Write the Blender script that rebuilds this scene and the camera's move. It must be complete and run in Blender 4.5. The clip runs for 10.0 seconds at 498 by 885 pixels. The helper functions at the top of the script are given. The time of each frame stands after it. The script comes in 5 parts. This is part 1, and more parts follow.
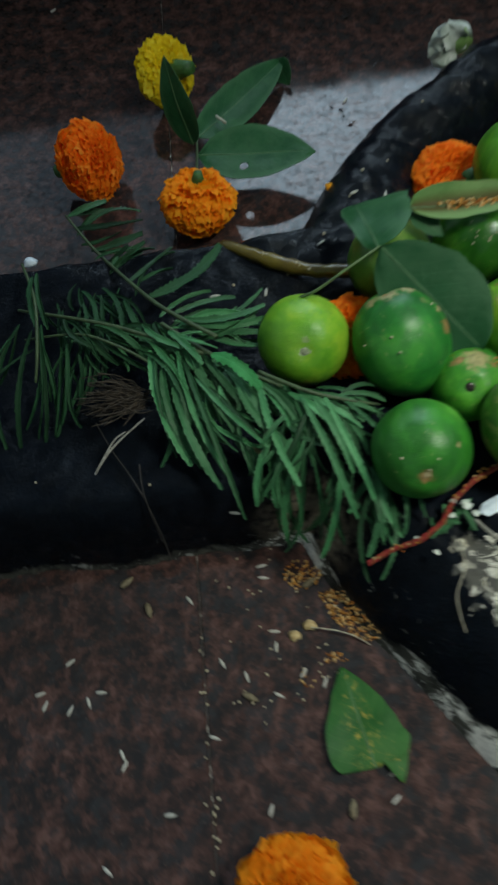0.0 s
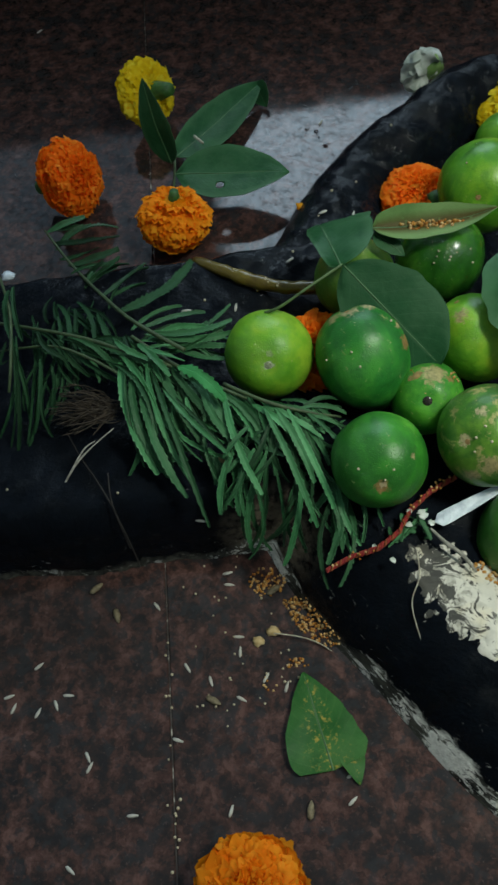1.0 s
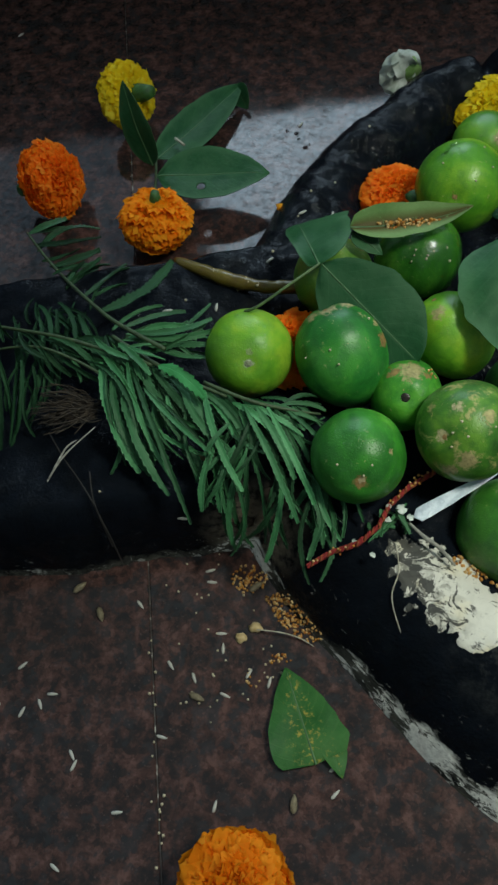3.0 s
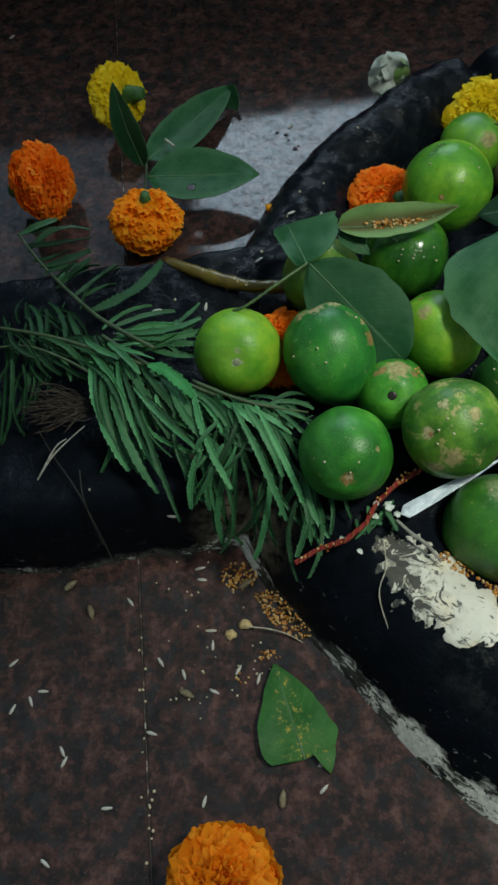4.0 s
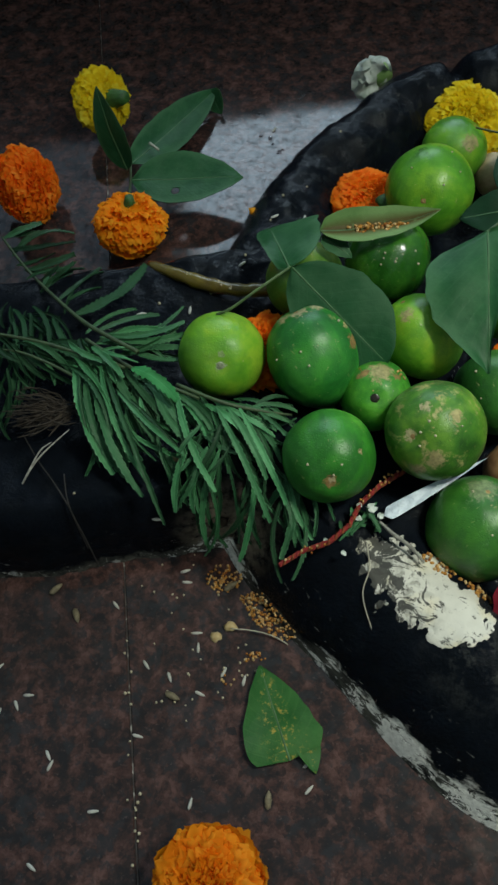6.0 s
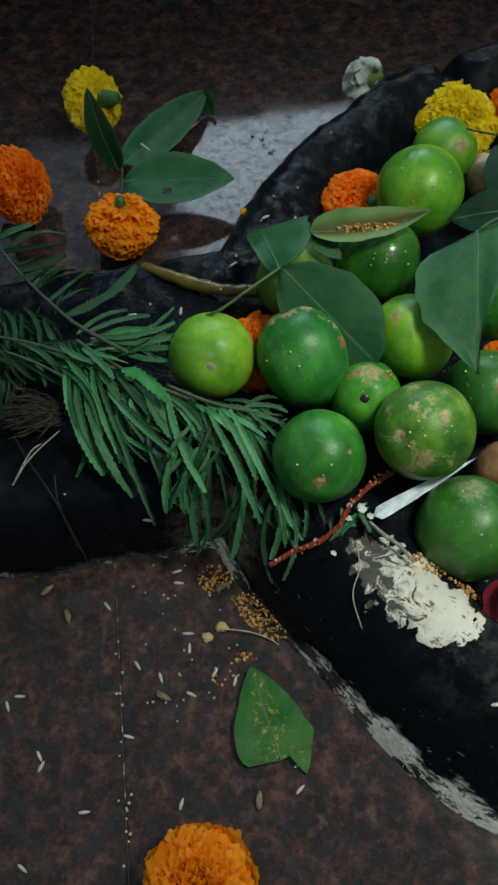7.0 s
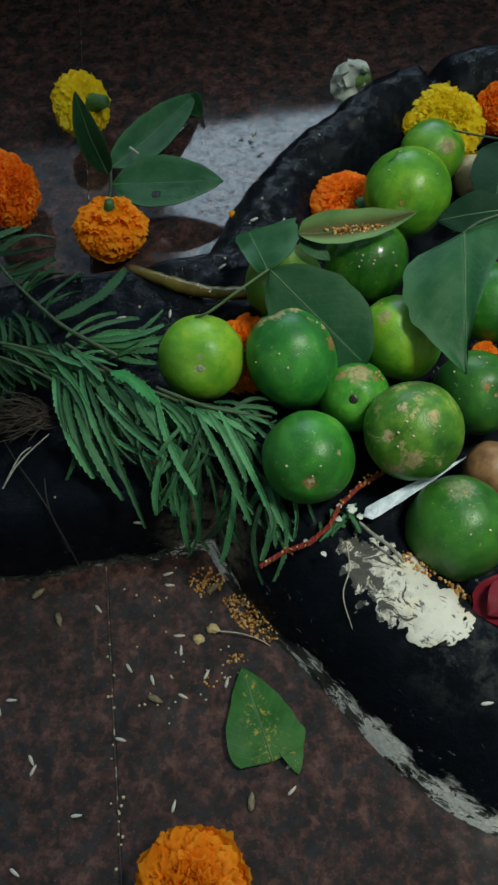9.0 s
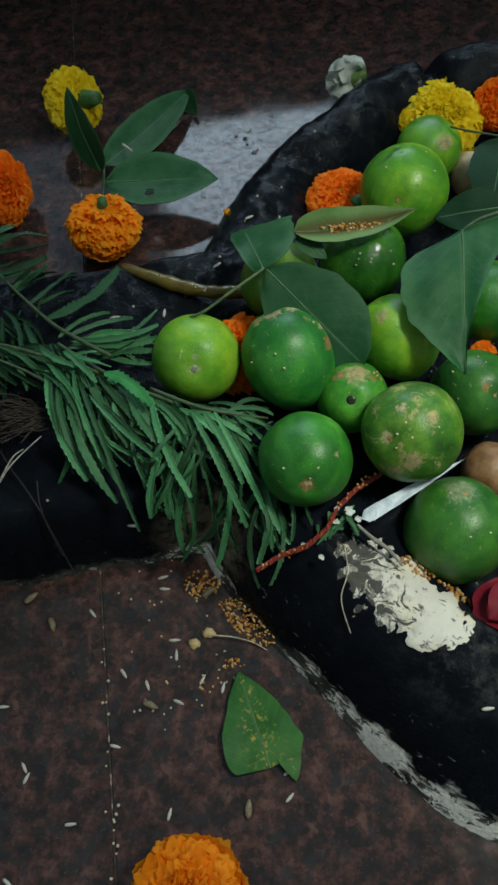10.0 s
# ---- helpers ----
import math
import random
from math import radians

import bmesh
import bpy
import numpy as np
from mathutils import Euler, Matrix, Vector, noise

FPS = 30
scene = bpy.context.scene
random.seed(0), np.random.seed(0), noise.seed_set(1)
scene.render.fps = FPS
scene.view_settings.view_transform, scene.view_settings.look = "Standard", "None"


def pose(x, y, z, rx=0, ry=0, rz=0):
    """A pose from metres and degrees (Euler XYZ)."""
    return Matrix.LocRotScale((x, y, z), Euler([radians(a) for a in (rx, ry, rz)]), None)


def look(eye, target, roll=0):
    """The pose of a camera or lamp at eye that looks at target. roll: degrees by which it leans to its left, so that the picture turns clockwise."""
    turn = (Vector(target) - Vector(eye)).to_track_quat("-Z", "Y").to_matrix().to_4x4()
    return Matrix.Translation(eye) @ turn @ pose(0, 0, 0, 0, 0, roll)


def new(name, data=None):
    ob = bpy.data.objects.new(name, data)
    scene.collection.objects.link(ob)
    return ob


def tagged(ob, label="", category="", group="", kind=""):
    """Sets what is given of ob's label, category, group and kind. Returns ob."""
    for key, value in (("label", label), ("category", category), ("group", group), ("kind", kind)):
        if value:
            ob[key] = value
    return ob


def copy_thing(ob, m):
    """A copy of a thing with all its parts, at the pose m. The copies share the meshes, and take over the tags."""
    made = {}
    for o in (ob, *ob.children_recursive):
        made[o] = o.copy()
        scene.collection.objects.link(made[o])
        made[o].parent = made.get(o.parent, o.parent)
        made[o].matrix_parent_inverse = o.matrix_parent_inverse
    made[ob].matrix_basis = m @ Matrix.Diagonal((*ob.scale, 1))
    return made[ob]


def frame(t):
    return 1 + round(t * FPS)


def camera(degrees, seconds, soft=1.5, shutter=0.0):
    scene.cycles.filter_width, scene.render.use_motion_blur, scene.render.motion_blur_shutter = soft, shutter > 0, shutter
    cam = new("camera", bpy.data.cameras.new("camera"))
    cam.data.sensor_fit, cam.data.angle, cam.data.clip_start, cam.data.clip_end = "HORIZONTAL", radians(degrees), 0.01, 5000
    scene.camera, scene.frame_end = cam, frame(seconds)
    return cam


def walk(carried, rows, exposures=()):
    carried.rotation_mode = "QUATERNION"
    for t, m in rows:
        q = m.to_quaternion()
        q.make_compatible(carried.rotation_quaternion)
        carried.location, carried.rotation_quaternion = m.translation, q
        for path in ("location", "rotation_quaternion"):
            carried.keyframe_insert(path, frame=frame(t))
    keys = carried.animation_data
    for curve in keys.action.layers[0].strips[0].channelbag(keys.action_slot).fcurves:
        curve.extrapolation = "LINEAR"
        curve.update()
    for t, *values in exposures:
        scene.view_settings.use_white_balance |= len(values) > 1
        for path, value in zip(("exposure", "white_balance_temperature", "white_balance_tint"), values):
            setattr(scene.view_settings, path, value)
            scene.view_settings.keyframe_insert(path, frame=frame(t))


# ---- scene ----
# The lens and the path of the hand-held phone over the offerings.
cam = camera(35.033, 10.0, soft=2.7, shutter=1.0)
PATH = [
    (0, (0.03904, -0.06404, 0.39945), (-0.00961, 0.16275, -0.04350), -11.858),
    (0.2, (0.04624, -0.07091, 0.41102), (-0.00113, 0.15576, -0.03212), -10.643),
    (0.5, (0.05201, -0.07260, 0.41079), (0.00267, 0.15922, -0.02947), -10.865),
    (1, (0.05436, -0.07081, 0.40827), (0.00953, 0.16387, -0.03095), -10.165),
    (1.5, (0.05505, -0.07123, 0.40838), (0.01211, 0.16418, -0.03064), -9.920),
    (2, (0.05720, -0.07210, 0.40811), (0.01573, 0.16357, -0.03092), -9.750),
    (2.5, (0.05804, -0.07294, 0.40867), (0.01831, 0.16313, -0.03030), -9.467),
    (4, (0.06210, -0.07810, 0.41120), (0.02741, 0.15990, -0.02716), -8.598),
    (4.5, (0.06412, -0.07709, 0.41215), (0.03089, 0.16088, -0.02634), -8.363),
    (5, (0.06464, -0.07680, 0.41261), (0.03279, 0.16117, -0.02597), -8.167),
    (5.5, (0.06440, -0.07764, 0.41290), (0.03476, 0.16069, -0.02564), -7.768),
    (7, (0.06782, -0.07846, 0.41359), (0.04239, 0.16043, -0.02491), -7.114),
    (7.5, (0.06875, -0.07842, 0.41379), (0.04537, 0.16039, -0.02487), -6.749),
    (8, (0.06920, -0.07874, 0.41332), (0.04733, 0.16056, -0.02515), -6.510),
    (8.5, (0.06985, -0.07923, 0.41368), (0.04898, 0.16034, -0.02469), -6.407),
    (9, (0.07011, -0.07924, 0.41389), (0.04841, 0.16106, -0.02405), -6.762),
    (9.5, (0.07132, -0.07962, 0.41407), (0.04962, 0.16136, -0.02349), -6.904),
    (10, (0.06916, -0.07478, 0.40920), (0.05092, 0.16450, -0.02945), -6.225),
]
walk(cam, [(t, look(eye, target, roll)) for t, eye, target, roll in PATH])

# ---- light: a wide window in the far wall and an unseen lamp added over the basin ----
A = radians(6.85)                      # the room and its tiles are turned by this against x


def room(u, v, z=0.0):
    return Vector((u * math.cos(A) - v * math.sin(A), u * math.sin(A) + v * math.cos(A), z))


world = bpy.data.worlds.new("sky")
scene.world = world
world.use_nodes = True
wn = world.node_tree.nodes
sky = wn.new("ShaderNodeTexSky")
sky.sky_type, sky.sun_disc = "NISHITA", False
sky.sun_elevation, sky.sun_rotation = radians(35), radians(150)
world.node_tree.links.new(sky.outputs[0], wn["Background"].inputs[0])
wn["Background"].inputs[1].default_value = 0.05

SILL, HEAD, FAR = 0.85, 2.05, 2.0      # the window in the far wall


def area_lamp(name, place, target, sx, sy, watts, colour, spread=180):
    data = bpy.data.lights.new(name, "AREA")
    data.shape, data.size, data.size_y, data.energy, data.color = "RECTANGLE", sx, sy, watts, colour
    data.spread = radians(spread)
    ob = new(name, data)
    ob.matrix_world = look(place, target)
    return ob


def window_lamp(name, u0, u1, watts):
    mid = (u0 + u1) / 2
    return area_lamp(name, room(mid, FAR + 0.04, (SILL + HEAD) / 2), room(mid, 0, (SILL + HEAD) / 2), u1 - u0, HEAD - SILL, watts, (0.66, 0.86, 1.0))


window_lamp("window_light", -0.05, 1.00, 24.0)
window_lamp("curtained_window_light", -1.60, -0.12, 3.0)
# unseen overhead lamp, added to brighten the limes and fade towards the left
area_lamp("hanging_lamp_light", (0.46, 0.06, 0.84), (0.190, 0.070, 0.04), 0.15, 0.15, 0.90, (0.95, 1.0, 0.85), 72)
scene.view_settings.exposure = 0.0


# ---- materials ----
class Nodes:
    def __init__(self, name):
        self.m = bpy.data.materials.new(name)
        self.m.use_nodes = True
        self.t = self.m.node_tree
        self.b = self.t.nodes["Principled BSDF"]
        self.co = self.t.nodes.new("ShaderNodeTexCoord")

    def node(self, kind, **inputs):
        n = self.t.nodes.new(kind)
        for k, v in inputs.items():
            self.put(n.inputs[k.replace("_", " ")], v)
        return n

    def put(self, socket, v):
        if isinstance(v, bpy.types.NodeSocket):
            self.t.links.new(v, socket)
        else:
            socket.default_value = v

    def noise(self, scale, detail=4.0, rough=0.55, vec=None, distort=0.0):
        n = self.node("ShaderNodeTexNoise", Scale=scale, Detail=detail, Roughness=rough, Distortion=distort)
        self.put(n.inputs["Vector"], vec or self.co.outputs["Object"])
        return n.outputs["Fac"]

    def cells(self, scale, vec=None, feature="F1", out="Distance"):
        n = self.t.nodes.new("ShaderNodeTexVoronoi")
        n.feature = feature
        n.inputs["Scale"].default_value = scale
        self.put(n.inputs["Vector"], vec or self.co.outputs["Object"])
        return n.outputs[out]

    def ramp(self, fac, *stops):
        n = self.t.nodes.new("ShaderNodeValToRGB")
        while len(n.color_ramp.elements) < len(stops):
            n.color_ramp.elements.new(0.5)
        for e, (p, c) in zip(n.color_ramp.elements, stops):
            e.position = p
            e.color = (*c, 1) if isinstance(c, tuple) else (c, c, c, 1)
        self.put(n.inputs[0], fac)
        return n.outputs[0]

    def mix(self, fac, a, b, blend="MIX"):
        n = self.t.nodes.new("ShaderNodeMix")
        n.data_type, n.blend_type = "RGBA", blend
        for s, v in ((n.inputs[0], fac), (n.inputs[6], a), (n.inputs[7], b)):
            self.put(s, (*v, 1) if isinstance(v, tuple) else v)
        return n.outputs[2]

    def calc(self, op, a, b=0.0):
        n = self.t.nodes.new("ShaderNodeMath")
        n.operation = op
        self.put(n.inputs[0], a)
        self.put(n.inputs[1], b)
        return n.outputs[0]

    def bump(self, height, strength, distance):
        n = self.node("ShaderNodeBump", Strength=strength, Distance=distance, Height=height)
        self.put(self.b.inputs["Normal"], n.outputs[0])

    def done(self, colour, rough, **more):
        self.put(self.b.inputs["Base Color"], (*colour, 1) if isinstance(colour, tuple) else colour)
        self.put(self.b.inputs["Roughness"], rough)
        for k, v in more.items():
            self.put(self.b.inputs[k.replace("_", " ")], v)
        return self.m


def granite(name, honed=False):
    n = Nodes(name)
    geo = n.node("ShaderNodeNewGeometry").outputs["Position"]
    warp = n.mix(0.005, geo, n.node("ShaderNodeTexNoise", Scale=90.0, Detail=4.0, Vector=geo).outputs["Color"], "ADD")
    grain = n.node("ShaderNodeSeparateXYZ", Vector=n.cells(300, warp, "F1", "Color")).outputs[0]
    blot = n.calc("ADD", n.calc("MULTIPLY", n.noise(92, 9, 0.72, warp), 0.90), n.calc("MULTIPLY", grain, 0.10))
    base = n.ramp(blot, (0.395, (0.018, 0.017, 0.019)), (0.465, (0.031, 0.0215, 0.0205)), (0.53, (0.060, 0.031, 0.0275)), (0.64, (0.115, 0.062, 0.054)))
    grey = n.ramp(n.noise(125, 4, 0.6, warp), (0.53, 0.0), (0.60, 1.0))
    c = n.mix(n.calc("MULTIPLY", grey, 0.75), base, (0.025, 0.027, 0.031))
    c = n.mix(n.ramp(n.noise(9, 2, 0.5, geo), (0.44, 0.0), (0.80, 0.30)), c, (0.024, 0.015, 0.014))
    c = n.mix(n.ramp(n.noise(420, 3, 0.7, geo), (0.60, 0.0), (0.70, 0.45)), c, (0.13, 0.085, 0.078))
    rough = n.ramp(n.noise(34, 4, 0.6, geo), (0.3, 0.05), (0.75, 0.16))
    n.bump(n.noise(260, 3, 0.6, geo), 0.03, 0.001)
    n.put(n.b.inputs["Specular IOR Level"], n.ramp(n.noise(230, 6, 0.75, warp), (0.34, 0.11), (0.56, 0.48)))
    if honed:
        rough = 0.5
    return n.done(c, rough, IOR=1.48)


def grout():
    n = Nodes("grout")
    c = n.ramp(n.noise(160, 4), (0.44, (0.034, 0.028, 0.026)), (0.57, (0.075, 0.066, 0.060)), (0.68, (0.38, 0.36, 0.32)))
    return n.done(c, 0.9)


def black_stone():
    n = Nodes("oiled_black_stone")
    o = n.co.outputs["Object"]
    xyz = n.node("ShaderNodeSeparateXYZ", Vector=o)
    c = n.ramp(n.noise(70, 6, 0.7), (0.35, (0.0042, 0.0054, 0.0074)), (0.60, (0.0054, 0.0076, 0.0118)), (0.78, (0.009, 0.013, 0.020)))
    c = n.mix(n.ramp(n.noise(260, 5, 0.75), (0.60, 0.0), (0.74, 0.2)), c, (0.020, 0.026, 0.037))
    # mineral crust left by water round the foot, in streaks along the ring, heaviest at one stretch
    dx, dy = n.calc("SUBTRACT", xyz.outputs[0], 0.25), n.calc("SUBTRACT", xyz.outputs[1], 0.20)
    ring = n.calc("SQRT", n.calc("ADD", n.calc("MULTIPLY", dx, dx), n.calc("MULTIPLY", dy, dy)))
    along = n.calc("MULTIPLY", n.calc("ARCTAN2", dy, dx), 0.11)
    polar = n.node("ShaderNodeCombineXYZ", X=along, Y=ring, Z=xyz.outputs[2]).outputs[0]

    def near(place, inner, outer, top):
        away = n.node("ShaderNodeVectorMath")
        away.operation = "DISTANCE"
        n.put(away.inputs[0], o)
        away.inputs[1].default_value = place
        return n.ramp(away.outputs["Value"], (inner, top), (outer, 0.0))

    spots = (((0.080, 0.015, 0.008), 0.003, 0.016, 0.8), ((0.098, -0.004, 0.008), 0.003, 0.018, 0.8), ((0.116, -0.021, 0.008), 0.008, 0.026, 1.0),
             ((0.130, -0.032, 0.008), 0.003, 0.020, 0.55), ((0.146, -0.046, 0.008), 0.006, 0.026, 0.9), ((0.170, -0.058, 0.008), 0.006, 0.04, 0.7), ((0.022, 0.080, 0.004), 0.008, 0.034, 0.55))
    heavy = near(*spots[0])
    for spot in spots[1:]:
        heavy = n.calc("MAXIMUM", heavy, near(*spot))
    high = n.calc("ADD", 0.009, n.calc("MULTIPLY", heavy, 0.012))
    rag = n.calc("MULTIPLY", n.calc("SUBTRACT", n.noise(130, 6, 0.7, polar), 0.5), 1.6)
    low = n.ramp(n.calc("ADD", n.calc("DIVIDE", xyz.outputs[2], high), rag), (0.55, 1.0), (0.95, 0.0))
    streak = n.calc("ADD", n.noise(220, 8, 0.76, polar, 0.7), n.calc("MULTIPLY", heavy, 0.21))
    streak = n.calc("ADD", streak, n.calc("MULTIPLY", n.calc("SUBTRACT", n.noise(48, 3, 0.6), 0.5), 0.45))
    right = n.ramp(n.calc("ADD", xyz.outputs[0], n.calc("MULTIPLY", n.noise(20, 2), 0.03)), (0.0, 0.5), (0.04, 1.0))
    crust = n.calc("MULTIPLY", n.calc("MULTIPLY", low, right), n.ramp(streak, (0.60, 0.0), (0.63, 1.0)))
    film = n.calc("MULTIPLY", low, n.ramp(n.noise(90, 6, 0.75, polar), (0.36, 0.05), (0.62, 0.85)))
    smear = n.calc("MULTIPLY", near((0.150, 0.010, 0.045), 0.008, 0.034, 1.0), n.ramp(n.noise(70, 6, 0.75), (0.47, 0.0), (0.66, 0.40)))
    film = n.calc("MAXIMUM", film, smear)
    # stray flecks and scratches higher up the flank
    flank = n.ramp(n.calc("ADD", xyz.outputs[2], n.calc("MULTIPLY", n.noise(60, 3), 0.02)), (0.030, 1.0), (0.048, 0.0))
    fleck = n.calc("MULTIPLY", n.calc("MULTIPLY", flank, right), n.ramp(n.noise(260, 6, 0.72, polar, 0.8), (0.63, 0.0), (0.67, 0.85)))
    pale = n.mix(n.ramp(n.noise(320, 5, 0.7), (0.35, 0.0), (0.62, 1.0)), (0.62, 0.62, 0.58), (0.92, 0.92, 0.87))
    dust = n.calc("MULTIPLY", near((0.033, 0.088, 0.024), 0.014, 0.036, 1.0), n.ramp(n.noise(110, 7, 0.75), (0.38, 0.0), (0.54, 0.95)))
    c = n.mix(dust, c, n.mix(n.noise(240, 4), (0.08, 0.062, 0.042), (0.34, 0.29, 0.22)))
    c = n.mix(film, c, (0.125, 0.125, 0.105))
    c = n.mix(fleck, c, (0.42, 0.42, 0.38))
    c = n.mix(crust, c, pale)
    rough = n.calc("ADD", n.ramp(n.noise(38, 5, 0.65), (0.35, 0.07), (0.7, 0.20)), n.calc("MULTIPLY", crust, 0.4))
    h = n.calc("ADD", n.mix(0.6, n.noise(80, 4, 0.6), n.noise(420, 4, 0.7)), n.calc("MULTIPLY", crust, 0.5))
    n.bump(h, 0.36, 0.004)
    wet = n.calc("ADD", 0.35, near((0.10, 0.34, 0.05), 0.12, 0.26, 0.65))     # the far rim is wet, the spout only oily
    n.put(n.b.inputs["Specular IOR Level"], n.calc("MULTIPLY", wet, n.ramp(n.noise(130, 7, 0.75), (0.44, 0.04), (0.72, 0.80))))
    return n.done(c, rough, IOR=1.33)


def paste(name, light, grey, dark):
    n = Nodes(name)
    xyz = n.node("ShaderNodeSeparateXYZ", Vector=n.co.outputs["Object"])
    c = n.mix(n.ramp(n.noise(45, 5, 0.6), (0.40, 0.0), (0.70, 0.6)), light, tuple(v * 0.72 for v in light))
    # flakier and greyer towards the end over the leaves
    worn = n.ramp(n.calc("ADD", n.calc("ADD", xyz.outputs[0], 0.25), n.calc("MULTIPLY", n.noise(60, 4), 0.05)), (0.133, 1.0), (0.158, 0.0))
    flake = n.noise(150, 5, 0.65, distort=0.6)
    c = n.mix(n.calc("MULTIPLY", n.ramp(flake, (0.44, 1.0), (0.54, 0.0)), n.calc("ADD", 0.06, n.calc("MULTIPLY", worn, 0.85))), c, grey)
    c = n.mix(n.ramp(n.noise(55, 3, 0.5), (0.50, 0.0), (0.64, 0.55)), c, (0.68, 0.60, 0.40))
    gap = n.calc("SUBTRACT", n.noise(105, 6, 0.68, distort=1.8), n.calc("MULTIPLY", worn, 0.130))
    c = n.mix(n.ramp(gap, (0.400, 0.95), (0.430, 0.0)), c, dark)
    n.bump(n.calc("ADD", n.noise(90, 3, 0.5), n.calc("MULTIPLY", flake, 0.35)), 0.3, 0.002)
    return n.done(c, 0.7)


def lime_skin(name, top, mid, low, scar, scar_at, rough=0.42, r=0.023, marks=()):
    n = Nodes(name)
    o = n.co.outputs["Object"]
    rnd = n.node("ShaderNodeObjectInfo").outputs["Random"]
    shift = n.node("ShaderNodeVectorMath", )
    n.put(shift.inputs[0], o)
    n.put(shift.inputs[1], n.node("ShaderNodeCombineXYZ", X=rnd, Y=rnd, Z=rnd).outputs[0])
    v = shift.outputs[0]
    c = n.ramp(n.noise(30, 4, 0.6, v, 0.4), (0.40, low), (0.50, mid), (0.60, top))
    c = n.mix(n.ramp(n.noise(120, 5, 0.7, v), (0.46, 0.0), (0.66, 0.7)), c, n.mix(0.5, low, mid))
    pores = n.cells(760, v)
    c = n.mix(n.ramp(pores, (0.0, 0.30), (0.35, 0.0)), c, top)
    scars = n.ramp(n.noise(125, 7, 0.78, v, 0.4), (scar_at, 0.0), (scar_at + 0.07, 1.0))
    c = n.mix(n.calc("MULTIPLY", scars, 0.75), c, scar)
    # weathered marks, each round a fixed spot of the skin
    for (mx, my, mz), size, tone in marks:
        away = n.node("ShaderNodeVectorMath")
        away.operation = "DISTANCE"
        n.put(away.inputs[0], o)
        away.inputs[1].default_value = (mx * r, my * r, mz * r + r)
        edge = n.calc("ADD", n.calc("DIVIDE", away.outputs["Value"], size * 1.5), n.calc("MULTIPLY", n.calc("SUBTRACT", n.noise(300, 6, 0.78, v, 1.0), 0.15), 1.9))
        hit = n.ramp(n.calc("MULTIPLY", edge, 0.5), (0.53, 1.0), (0.60, 0.0))
        c = n.mix(n.calc("MULTIPLY", hit, 0.9), c, n.mix(n.ramp(n.noise(400, 4, 0.7, v), (0.35, 0.0), (0.65, 1.0)), tone, tuple(0.45 * t for t in tone)))
        scars = n.calc("MAXIMUM", scars, hit)
    specks = n.ramp(n.noise(330, 5, 0.75, v, 0.6), (0.645, 0.0), (0.68, 0.75))
    c = n.mix(specks, c, (0.46, 0.42, 0.20))
    c = n.mix(n.ramp(n.noise(85, 5, 0.7, v, 0.8), (0.60, 0.0), (0.72, 0.45)), c, tuple(0.55 * t for t in low))
    h = n.calc("ADD", n.ramp(pores, (0.0, 0.0), (0.4, 1.0)), n.calc("MULTIPLY", scars, 0.8))
    n.bump(n.calc("ADD", h, n.calc("MULTIPLY", n.noise(130, 5, 0.65, v), 1.6)), 0.18, 0.0008)
    wet = n.node("ShaderNodeBump", Strength=0.8, Distance=0.002, Height=n.noise(210, 5, 0.7, v))
    n.put(n.b.inputs["Coat Normal"], wet.outputs[0])
    n.put(n.b.inputs["Coat Weight"], n.ramp(n.noise(60, 4, 0.6, v), (0.50, 0.0), (0.60, 0.6)))
    n.b.inputs["Coat Roughness"].default_value = 0.12
    return n.done(c, n.calc("ADD", n.calc("MULTIPLY", scars, 0.3), rough - 0.09), IOR=1.42)


